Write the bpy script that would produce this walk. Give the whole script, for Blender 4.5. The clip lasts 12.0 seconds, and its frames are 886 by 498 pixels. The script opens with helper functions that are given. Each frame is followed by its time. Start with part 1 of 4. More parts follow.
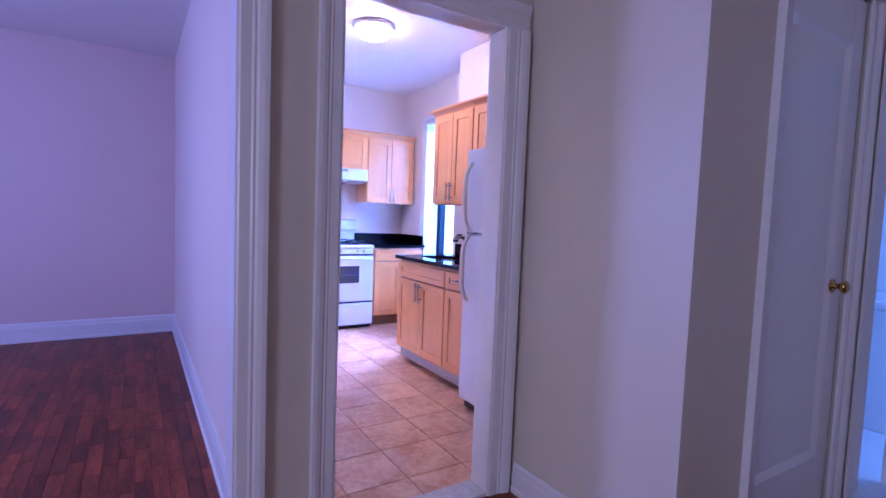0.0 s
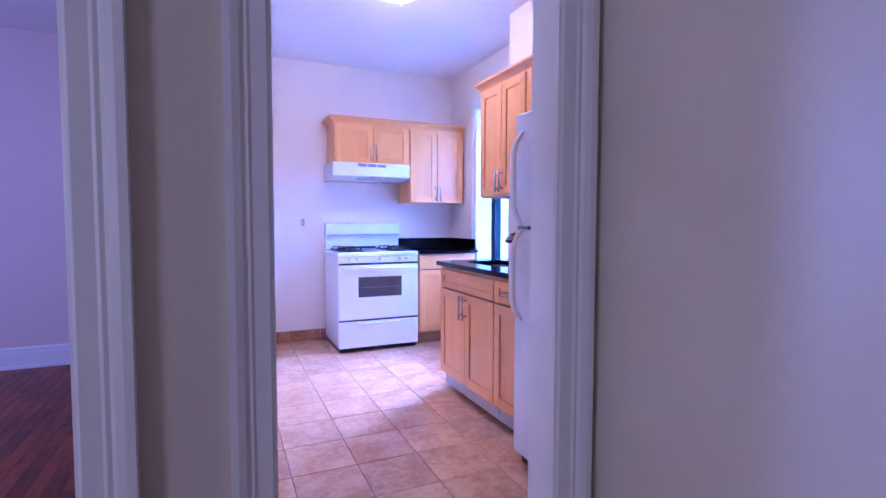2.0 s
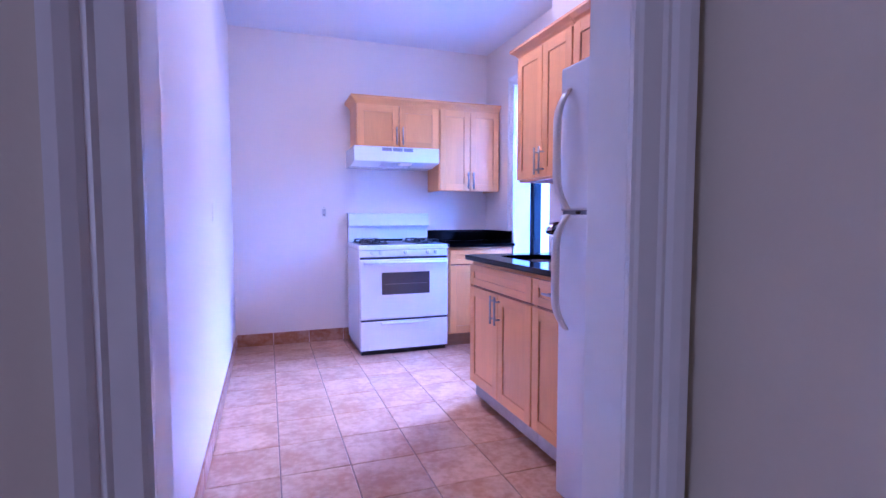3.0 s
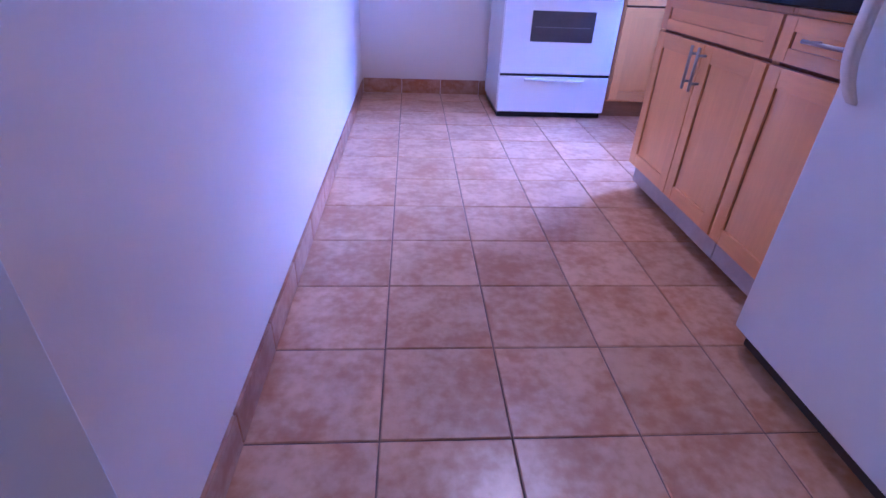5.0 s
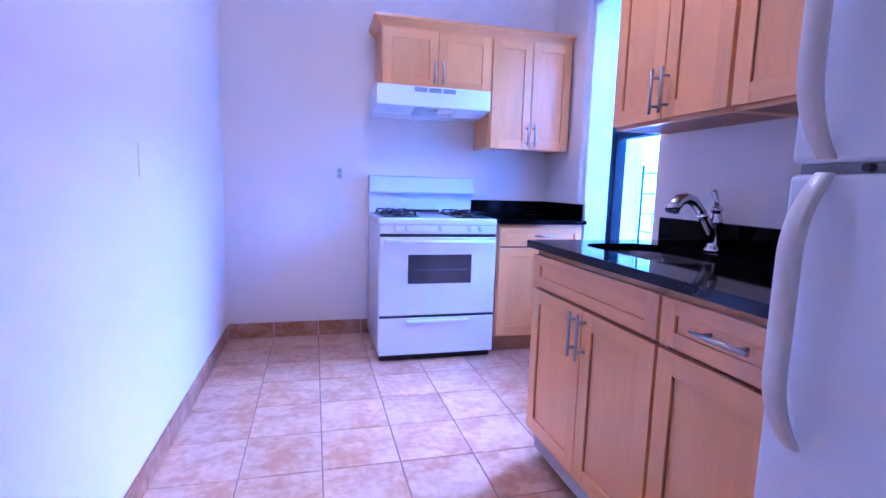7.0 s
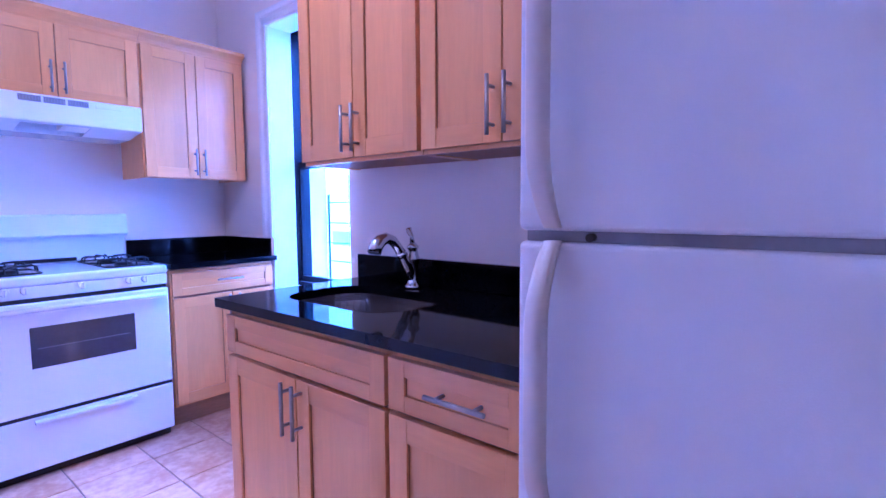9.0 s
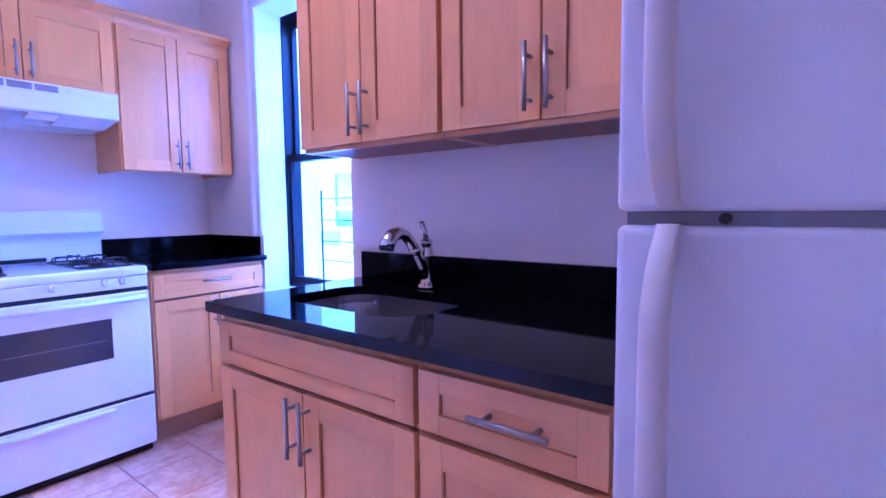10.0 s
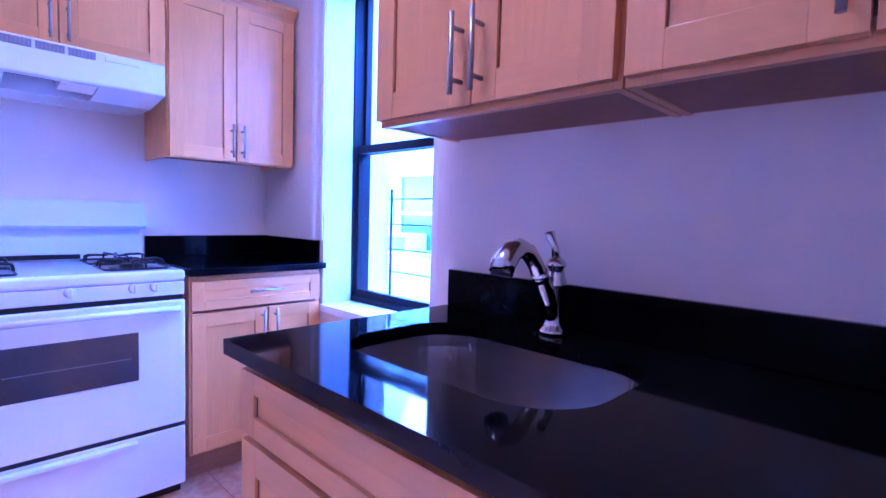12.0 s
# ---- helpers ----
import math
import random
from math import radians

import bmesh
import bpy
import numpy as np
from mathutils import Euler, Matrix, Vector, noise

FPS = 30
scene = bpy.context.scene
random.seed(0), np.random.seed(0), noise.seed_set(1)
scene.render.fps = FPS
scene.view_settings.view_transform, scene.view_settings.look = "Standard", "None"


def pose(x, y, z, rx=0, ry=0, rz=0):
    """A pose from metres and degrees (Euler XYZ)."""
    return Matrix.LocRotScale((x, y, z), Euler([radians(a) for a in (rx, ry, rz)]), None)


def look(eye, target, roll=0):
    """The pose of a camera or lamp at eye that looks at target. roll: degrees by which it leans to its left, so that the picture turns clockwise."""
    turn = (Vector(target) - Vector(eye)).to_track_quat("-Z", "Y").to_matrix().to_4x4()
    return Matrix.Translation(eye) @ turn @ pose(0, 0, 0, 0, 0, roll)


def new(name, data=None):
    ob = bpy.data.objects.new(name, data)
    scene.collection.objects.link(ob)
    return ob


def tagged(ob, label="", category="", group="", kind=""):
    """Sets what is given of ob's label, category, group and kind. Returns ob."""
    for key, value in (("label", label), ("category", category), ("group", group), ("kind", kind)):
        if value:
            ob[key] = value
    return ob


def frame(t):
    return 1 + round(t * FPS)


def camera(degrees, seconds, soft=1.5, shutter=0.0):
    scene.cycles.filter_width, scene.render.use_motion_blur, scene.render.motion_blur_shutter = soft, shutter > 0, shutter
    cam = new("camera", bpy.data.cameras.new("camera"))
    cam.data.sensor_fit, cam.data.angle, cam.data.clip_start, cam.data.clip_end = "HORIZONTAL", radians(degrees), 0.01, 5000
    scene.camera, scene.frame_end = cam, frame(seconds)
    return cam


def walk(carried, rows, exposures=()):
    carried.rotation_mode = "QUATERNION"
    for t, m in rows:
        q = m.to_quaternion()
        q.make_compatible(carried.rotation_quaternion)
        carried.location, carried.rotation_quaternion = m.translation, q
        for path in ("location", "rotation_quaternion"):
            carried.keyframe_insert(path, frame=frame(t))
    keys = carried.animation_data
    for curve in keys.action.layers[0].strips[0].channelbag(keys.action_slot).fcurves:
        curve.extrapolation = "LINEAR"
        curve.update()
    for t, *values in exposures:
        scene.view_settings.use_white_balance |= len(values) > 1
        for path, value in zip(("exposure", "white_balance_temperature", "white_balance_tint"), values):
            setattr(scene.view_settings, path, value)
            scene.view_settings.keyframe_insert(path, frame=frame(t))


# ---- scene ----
# ---- camera and walk ----
cam = camera(83.7, 12.0)
PATH = [
    (0, (0.182, 0.155, 1.267), (1.237, 1.849, 1.134), 2.2),
    (0.5, (0.294, 0.276, 1.245), (1.311, 1.993, 1.105), 0.4),
    (1, (0.456, 0.448, 1.234), (1.329, 2.245, 1.143), -0.1),
    (1.5, (0.58, 0.589, 1.213), (1.406, 2.408, 1.117), -0.1),
    (2, (0.713, 0.781, 1.185), (1.527, 2.605, 1.08), 0.1),
    (2.5, (0.84, 0.991, 1.167), (1.618, 2.832, 1.087), 0.5),
    (3, (0.953, 1.187, 1.145), (1.621, 3.068, 1.018), -0.0),
    (3.5, (1.057, 1.399, 1.09), (1.484, 3.327, 0.776), 0.3),
    (3.7, (1.083, 1.473, 1.061), (1.42, 3.396, 0.628), 0.9),
    (5.3, (1.052, 1.777, 0.965), (1.181, 3.476, -0.083), 2.4),
    (5.5, (1.054, 1.808, 0.967), (1.189, 3.511, -0.073), 2.0),
    (6, (1.085, 1.908, 0.999), (1.278, 3.681, 0.095), 0.9),
    (6.1, (1.094, 1.938, 1.006), (1.309, 3.741, 0.167), 0.8),
    (6.5, (1.172, 2.077, 1.065), (1.486, 3.973, 0.511), 1.7),
    (7, (1.268, 2.18, 1.121), (1.773, 4.099, 0.868), 1.7),
    (7.5, (1.335, 2.204, 1.174), (2.12, 4.042, 1.092), 1.5),
    (7.7, (1.363, 2.205, 1.186), (2.269, 3.987, 1.116), 1.5),
    (9.3, (1.339, 2.489, 1.205), (2.924, 3.695, 1.023), -0.0),
    (9.5, (1.349, 2.531, 1.193), (2.941, 3.727, 1.007), 0.3),
    (10, (1.402, 2.614, 1.177), (2.984, 3.826, 1.013), -0.6),
    (10.5, (1.531, 2.735, 1.206), (3.104, 3.969, 1.217), 0.4),
    (11, (1.618, 2.833, 1.217), (3.117, 4.157, 1.239), 1.7),
    (11.5, (1.663, 2.934, 1.175), (3.069, 4.352, 1.059), 1.7),
    (12, (1.732, 3.079, 1.161), (3.158, 4.475, 1.029), 1.7),
]
walk(cam, [(t, look(eye, target, roll)) for t, eye, target, roll in PATH], [(0, 5.80, 3800, 40), (1.5, 5.76, 3760, 39), (2.5, 5.66, 3710, 38), (3.5, 5.34, 3680, 41), (5.5, 5.07, 3620, 39), (6.5, 5.28, 3490, 32), (7.5, 5.47, 3510, 38), (9.5, 5.36, 3570, 46), (10, 5.36, 3630, 50), (10.5, 5.32, 3710, 55), (11, 5.30, 3800, 58), (11.5, 5.28, 3670, 54), (12, 5.26, 3630, 54)])
LAMP_GLOW, LR_WATTS, FOYER_WATTS, BATH_WATTS = 1.80, 0.79, 0.92, 0.45

# ---- world, sun and large lights ----
world = bpy.data.worlds.new("world")
scene.world = world
world.use_nodes = True
wnt = world.node_tree
sky = wnt.nodes.new("ShaderNodeTexSky")
sky.sky_type = "NISHITA"
sky.sun_disc = False
sky.sun_elevation = radians(29)
sky.sun_rotation = radians(68)
sky.air_density = 1.0
sky.dust_density = 0.5
sky.ozone_density = 3.0
bg = wnt.nodes["Background"]
bg.inputs["Strength"].default_value = 0.15
wnt.links.new(sky.outputs["Color"], bg.inputs["Color"])

sun = new("sun", bpy.data.lights.new("sun", "SUN"))
sun.data.energy = 0.28
sun.data.angle = radians(50)
sun.data.color = (0.84, 0.82, 1.0)
sun.matrix_world = look((30, 12, 18), (0, 0, 0))


def unseen_light(name, eye, target, w, h, watts, color):
    """An area lamp added out of view, close to a wall without an opening."""
    li = new(name, bpy.data.lights.new(name, "AREA"))
    li.data.shape, li.data.size, li.data.size_y = "RECTANGLE", w, h
    li.data.energy, li.data.color = watts, color
    li.matrix_world = look(eye, target)
    return li


unseen_light("living_room_window_light", (-3.12, 3.37, 1.5), (0, 3.3, 1.5), 0.42, 1.7, LR_WATTS, (0.86, 0.70, 0.86))
# Made-up fills: a warm one for the hall, a bluish one for the bathroom.
unseen_light("foyer_fill_light", (-3.12, -0.6, 1.55), (0, -0.6, 1.3), 1.0, 1.4, FOYER_WATTS, (1.0, 0.75, 0.50))
unseen_light("bathroom_fill_light", (4.1, -0.56, 1.7), (4.0, 0.6, 1.2), 0.6, 0.9, BATH_WATTS, (0.6, 0.75, 1.0))


# ---- materials ----
def mat(name, color, rough=0.5, metal=0.0, var=0.08, scale=6.0, fine=60.0, bump=0.02, stretch=(1, 1, 1), rand=0.0, spec=0.5, coat=0.0, color2=None, rvar=0.1, edges=(0.32, 0.68)):
    """A surface with stains at a large scale and grain at a small one, a little bump, and a random shade for each piece."""
    m = bpy.data.materials.new(name)
    m.use_nodes = True
    nt = m.node_tree
    N, L = nt.nodes, nt.links
    p = N["Principled BSDF"]
    p.inputs["Metallic"].default_value = metal
    p.inputs["Specular IOR Level"].default_value = spec
    p.inputs["Coat Weight"].default_value = coat
    p.inputs["Coat Roughness"].default_value = 0.12
    tc = N.new("ShaderNodeTexCoord")
    mp = N.new("ShaderNodeMapping")
    mp.inputs["Scale"].default_value = stretch
    L.new(tc.outputs["Object"], mp.inputs["Vector"])
    vec = mp.outputs["Vector"]
    oi = N.new("ShaderNodeObjectInfo")
    if rand:
        add = N.new("ShaderNodeVectorMath")
        add.operation = "MULTIPLY_ADD"
        add.inputs[1].default_value = (37.0, 23.0, 51.0)
        L.new(oi.outputs["Random"], add.inputs[0])
        L.new(vec, add.inputs[2])
        vec = add.outputs[0]
    n1 = N.new("ShaderNodeTexNoise")
    n1.inputs["Scale"].default_value = scale
    n1.inputs["Detail"].default_value = 6
    n1.inputs["Roughness"].default_value = 0.6
    L.new(vec, n1.inputs["Vector"])
    n2 = N.new("ShaderNodeTexNoise")
    n2.inputs["Scale"].default_value = fine
    n2.inputs["Detail"].default_value = 4
    L.new(vec, n2.inputs["Vector"])
    mix = N.new("ShaderNodeMix")
    mix.data_type = "FLOAT"
    mix.inputs[0].default_value = 0.35
    L.new(n1.outputs["Fac"], mix.inputs[2])
    L.new(n2.outputs["Fac"], mix.inputs[3])
    fac = N.new("ShaderNodeMapRange")
    fac.interpolation_type = "SMOOTHSTEP"
    fac.inputs["From Min"].default_value, fac.inputs["From Max"].default_value = edges
    L.new(mix.outputs[0], fac.inputs["Value"])
    c2 = color2 or [c * (1 - 2.2 * var) for c in color]
    tone = N.new("ShaderNodeMix")
    tone.data_type = "RGBA"
    tone.inputs[6].default_value, tone.inputs[7].default_value = (*c2, 1), (*color, 1)
    L.new(fac.outputs["Result"], tone.inputs[0])
    col = tone.outputs[2]
    if rand:
        mr = N.new("ShaderNodeMapRange")
        mr.inputs["To Min"].default_value, mr.inputs["To Max"].default_value = 1 - rand, 1 + rand * 0.6
        L.new(oi.outputs["Random"], mr.inputs["Value"])
        mul = N.new("ShaderNodeVectorMath")
        mul.operation = "SCALE"
        L.new(col, mul.inputs[0])
        L.new(mr.outputs["Result"], mul.inputs["Scale"])
        col = mul.outputs[0]
    L.new(col, p.inputs["Base Color"])
    rr = N.new("ShaderNodeMapRange")
    rr.inputs["To Min"].default_value, rr.inputs["To Max"].default_value = max(0.02, rough * (1 - rvar)), min(1.0, rough * (1 + rvar))
    L.new(n1.outputs["Fac"], rr.inputs["Value"])
    L.new(rr.outputs["Result"], p.inputs["Roughness"])
    if bump:
        b = N.new("ShaderNodeBump")
        b.inputs["Strength"].default_value = 1.0
        b.inputs["Distance"].default_value = bump * 0.01
        L.new(mix.outputs[0], b.inputs["Height"])
        L.new(b.outputs["Normal"], p.inputs["Normal"])
    return m


def glow(name, color, strength):
    m = bpy.data.materials.new(name)
    m.use_nodes = True
    p = m.node_tree.nodes["Principled BSDF"]
    p.inputs["Base Color"].default_value = (0.9, 0.9, 0.88, 1)
    p.inputs["Roughness"].default_value = 0.3
    p.inputs["Emission Color"].default_value = (*color, 1)
    p.inputs["Emission Strength"].default_value = strength
    return m


def glass_mat(name, tint=(1, 1, 1), rough=0.0):
    m = bpy.data.materials.new(name)
    m.use_nodes = True
    p = m.node_tree.nodes["Principled BSDF"]
    p.inputs["Base Color"].default_value = (*tint, 1)
    p.inputs["Transmission Weight"].default_value = 1.0
    p.inputs["Roughness"].default_value = rough
    p.inputs["IOR"].default_value = 1.01
    return m


WALL = mat("wall_paint", (0.84, 0.745, 0.645), 0.45, var=0.010, scale=1.6, fine=90, bump=0.10)
WALL_HALL = mat("hall_wall_paint", (0.64, 0.592, 0.465), 0.4, var=0.012, scale=1.6, fine=90, bump=0.10)
WALL_LIVING = mat("living_room_wall_paint", (0.74, 0.61, 0.56), 0.45, var=0.012, scale=1.6, fine=90, bump=0.10)
CEIL = mat("ceiling_paint", (0.82, 0.79, 0.76), 0.35, var=0.02, scale=1.2, fine=70, bump=0.10)
TRIM = mat("trim_gloss_paint", (0.80, 0.80, 0.78), 0.34, rvar=0.04, var=0.015, scale=3, fine=40, bump=0.14)
MAPLE = mat("maple", (0.82, 0.387, 0.105), 0.32, var=0.05, scale=2.2, fine=14, bump=0.012, stretch=(6, 6, 0.7), rand=0.09, coat=0.25)
MAPLE_H = mat("maple_horizontal_grain", (0.82, 0.387, 0.105), 0.32, var=0.05, scale=2.2, fine=14, bump=0.012, stretch=(0.7, 0.7, 6), rand=0.09, coat=0.25)
# Dark maple copy: shade painted into door gaps, panel creases and the toe recess.
MAPLE_SHADE = mat("maple_edge_shadow_gap", (0.30, 0.12, 0.05), 0.6, var=0.1, scale=4, fine=30)
# Darker brown that puts the shade under the wall cabinets into the colour.
SHADED_UNDER = mat("cabinet_underside_shade", (0.38, 0.18, 0.10), 0.6, var=0.10, scale=3, fine=30, bump=0.02)
TOEKICK = mat("toe_kick_board", (0.42, 0.24, 0.13), 0.5, var=0.12, scale=4, fine=30, stretch=(1, 1, 6))
TOEWHITE = mat("toe_kick_white_vinyl", (0.56, 0.50, 0.47), 0.5, var=0.10, scale=4, fine=30)
GRANITE = mat("black_granite", (0.0028, 0.0028, 0.0036), 0.05, var=0.3, scale=60, fine=400, bump=0.0, spec=0.075, color2=(0.0020, 0.0020, 0.0026), rvar=0.02)
# Same granite, lighter, bluer and rougher: daylight sheen painted on the front edge.
GRANITE_LIT_EDGE = mat("granite_edge_blue_sheen", (0.008, 0.010, 0.018), 0.2, var=0.1, scale=20, fine=60, bump=0.0, spec=0.24)
TILE = mat("terracotta_tile", (0.72, 0.455, 0.262), 0.31, var=0.2, scale=5.5, fine=30, bump=0.04, rand=0.10, color2=(0.47, 0.20, 0.066), rvar=0.06, coat=0.12, spec=1.0, edges=(0.35, 0.65))
# Floor tile colour deepened to hold the shade on the skirting.
SKIRT_SHADE = mat("skirting_tile_shaded", (0.50, 0.30, 0.18), 0.36, scale=8, fine=26, bump=0.04, rand=0.12, color2=(0.34, 0.13, 0.045), rvar=0.05, edges=(0.36, 0.64))
GROUT = mat("grout", (0.24, 0.16, 0.13), 0.85, var=0.15, scale=10, fine=120, bump=0.1)
WOOD = mat("red_stained_oak", (0.29, 0.068, 0.022), 0.36, var=0.25, scale=2.5, fine=18, bump=0.03, stretch=(7, 1.2, 7), rand=0.42, color2=(0.085, 0.018, 0.007), spec=0.25)
WOODGAP = mat("floor_gap", (0.02, 0.008, 0.005), 0.8, var=0.1)
ENAMEL = mat("white_enamel", (0.80, 0.81, 0.83), 0.16, var=0.01, scale=3, fine=60, bump=0.0, coat=0.4)
FRIDGE = mat("fridge_textured_white", (0.76, 0.77, 0.79), 0.34, var=0.015, scale=3, fine=450, bump=0.08)
FRIDGE_H = mat("fridge_handle_plastic", (0.75, 0.71, 0.64), 0.3, var=0.02, bump=0.0)
GASKET = mat("grey_gasket", (0.30, 0.31, 0.34), 0.6, var=0.05)
BLACK = mat("black_iron", (0.012, 0.012, 0.013), 0.45, var=0.2, scale=30, fine=200, bump=0.05)
DARKGLASS = mat("dark_oven_glass", (0.05, 0.052, 0.062), 0.16, var=0.1, bump=0.0, coat=0.5)
RACK = mat("oven_rack_wire", (0.14, 0.14, 0.16), 0.4, var=0.05, bump=0.0)
STEEL = mat("brushed_steel", (0.44, 0.42, 0.40), 0.38, metal=1.0, var=0.05, scale=10, fine=120, bump=0.01, stretch=(1, 1, 12))
NICKEL = mat("satin_nickel", (0.74, 0.71, 0.68), 0.42, metal=1.0, var=0.04, bump=0.0)
SINKSTEEL = mat("sink_steel", (0.47, 0.44, 0.43), 0.27, rvar=0.04, metal=1.0, var=0.06, scale=10, fine=120, bump=0.01, stretch=(12, 1, 1))
CHROME = mat("polished_chrome", (0.62, 0.61, 0.60), 0.10, metal=1.0, var=0.03, bump=0.0)
BRASS = mat("brass", (0.55, 0.36, 0.10), 0.20, metal=1.0, var=0.1, scale=20, bump=0.0)
PLATE = mat("ivory_plastic", (0.83, 0.75, 0.60), 0.35, var=0.03, bump=0.0)
RECEPT = mat("worn_receptacle_plastic", (0.56, 0.52, 0.45), 0.4, var=0.05, bump=0.0)
VENTGREY = mat("grey_vent_plastic", (0.26, 0.26, 0.28), 0.5, var=0.08, bump=0.0)
SLOT = mat("dark_slot", (0.05, 0.045, 0.04), 0.6, var=0.1)
MARBLE = mat("marble_threshold", (0.70, 0.68, 0.66), 0.25, var=0.14, scale=7, fine=40, bump=0.01)
WINFRAME = mat("dark_bronze_window", (0.012, 0.012, 0.016), 0.5, var=0.15, scale=12, fine=90, bump=0.02, spec=0.2)
IRON = mat("painted_guard_iron", (0.05, 0.06, 0.07), 0.5, var=0.15)
FILTER = mat("hood_filter_mesh", (0.08, 0.075, 0.07), 0.5, metal=0.6, var=0.3, scale=80, fine=300, bump=0.05)
BULBGLASS = glow("frosted_lamp_glass", (1.0, 0.68, 0.42), LAMP_GLOW)
PANE = glass_mat("window_glass")
FACADE = mat("pale_facade", (0.62, 0.60, 0.56), 0.7, var=0.08, scale=2, fine=20, bump=0.1)
CONCRETE = mat("courtyard_concrete", (0.40, 0.40, 0.38), 0.8, var=0.15, scale=1.5, fine=30, bump=0.1)
BATHTILE = mat("white_bath_tile", (0.80, 0.81, 0.80), 0.2, var=0.03)
DARKPANE = mat("facade_window_pane", (0.10, 0.12, 0.14), 0.1, var=0.1, bump=0.0)


# ---- building blocks ----
def add_box(bm, x0, x1, y0, y1, z0, z1, bevel=0.0, seg=2):
    bt = bmesh.new() if bevel else bm
    vs = [bt.verts.new((x, y, z)) for z in (z0, z1) for y in (y0, y1) for x in (x0, x1)]
    for f in ((0, 2, 3, 1), (4, 5, 7, 6), (0, 1, 5, 4), (2, 6, 7, 3), (0, 4, 6, 2), (1, 3, 7, 5)):
        bt.faces.new([vs[i] for i in f])
    if bevel:
        bmesh.ops.bevel(bt, geom=bt.edges[:], offset=bevel, segments=seg, affect="EDGES", profile=0.5)
        join(bm, bt)
    return bm


def join(bm, bt):
    """Adds the mesh bt to bm and frees it."""
    me = bpy.data.meshes.new("tmp")
    bt.to_mesh(me)
    bm.from_mesh(me)
    bpy.data.meshes.remove(me)
    bt.free()


def box(x0, x1, y0, y1, z0, z1, bevel=0.0, seg=2):
    return add_box(bmesh.new(), min(x0, x1), max(x0, x1), min(y0, y1), max(y0, y1), min(z0, z1), max(z0, z1), bevel, seg)


def add_tube(bm, pts, radii, seg=12, cap=True):
    """A tube along pts with a radius at each."""
    pts = [Vector(p) for p in pts]
    if not hasattr(radii, "__len__"):
        radii = [radii] * len(pts)
    rings, ref = [], None
    for i, p in enumerate(pts):
        d = (pts[min(i + 1, len(pts) - 1)] - pts[max(i - 1, 0)]).normalized()
        if ref is None:
            ref = d.orthogonal().normalized()
        ref = (ref - d * ref.dot(d)).normalized()
        side = d.cross(ref)
        rings.append([bm.verts.new(p + radii[i] * (math.cos(a) * ref + math.sin(a) * side)) for a in (2 * math.pi * k / seg for k in range(seg))])
    for a, b in zip(rings, rings[1:]):
        for k in range(seg):
            bm.faces.new((a[k], a[(k + 1) % seg], b[(k + 1) % seg], b[k])).smooth = True
    if cap:
        bm.faces.new(rings[0][::-1])
        bm.faces.new(rings[-1])
    return bm


def tube(pts, radii, seg=12, cap=True):
    return add_tube(bmesh.new(), pts, radii, seg, cap)


def add_prism(bm, profile, axis, a, b):
    """A profile of (p, q) pairs drawn out from a to b along the axis: along x it lies in (y, z), along y in (x, z), along z in (x, y)."""
    def at(p, q, s):
        return {"x": (s, p, q), "y": (p, s, q), "z": (p, q, s)}[axis]
    va = [bm.verts.new(at(p, q, a)) for p, q in profile]
    vb = [bm.verts.new(at(p, q, b)) for p, q in profile]
    n = len(profile)
    for k in range(n):
        bm.faces.new((va[k], va[(k + 1) % n], vb[(k + 1) % n], vb[k]))
    bm.faces.new(va[::-1])
    bm.faces.new(vb)
    bmesh.ops.recalc_face_normals(bm, faces=bm.faces[:])
    return bm


def prism(profile, axis, a, b):
    return add_prism(bmesh.new(), profile, axis, a, b)


def lathe(cx, cy, prof, seg=40):
    """A turned shape round the upright line through (cx, cy); prof: (radius, z)."""
    bm = bmesh.new()
    rings = [[bm.verts.new((cx + r * math.cos(2 * math.pi * k / seg), cy + r * math.sin(2 * math.pi * k / seg), z)) for k in range(seg)] for r, z in prof]
    for a, b in zip(rings, rings[1:]):
        for k in range(seg):
            bm.faces.new((a[k], a[(k + 1) % seg], b[(k + 1) % seg], b[k])).smooth = True
    bm.faces.new(rings[0][::-1])
    bm.faces.new(rings[-1])
    bmesh.ops.recalc_face_normals(bm, faces=bm.faces[:])
    return bm


def mesh_of(name, bm, material):
    me = bpy.data.meshes.new(name)
    bm.normal_update()
    bm.to_mesh(me)
    bm.free()
    me.materials.append(material)
    return me


def part(name, bm, material, parent, label=""):
    ob = new(name, mesh_of(name, bm, material))
    ob.parent = parent
    ob.matrix_parent_inverse = Matrix.Translation(parent.location).inverted() if parent.type == "EMPTY" else Matrix()
    return tagged(ob, label)


def thing(name, base, label, category, group="", kind=""):
    ob = new(name)
    ob.location = base
    ob.empty_display_size = 0.1
    return tagged(ob, label, category, group, kind)


def solid(name, bm, material, label, category="", kind="structure"):
    return tagged(new(name, mesh_of(name, bm, material)), label, category or name.split("_")[0], "", kind)


# ---- the plan ----
XL, XR, XB = 0.672, 3.075, 2.745      # kitchen: partition face, window wall, sink wall
Y0, Y1, YE = 1.885, 1.995, 5.845       # hall face and kitchen face of the entry wall, end wall
YB = 4.10                             # far end of the sink wall
HC, HCL = 2.772, 2.71                 # ceilings
JL, JR, JH = 0.813, 1.536, 2.085      # kitchen doorway
LX, LJ = 0.515, 0.454                 # living room: partition face, jamb of its opening
HX, HY = 1.681, 1.062                 # hall side wall, closet wall
WY0, WY1, WZ0, WZ1 = 4.44, 5.245, 0.70, 2.335   # window opening
XG = 3.255                            # window plane


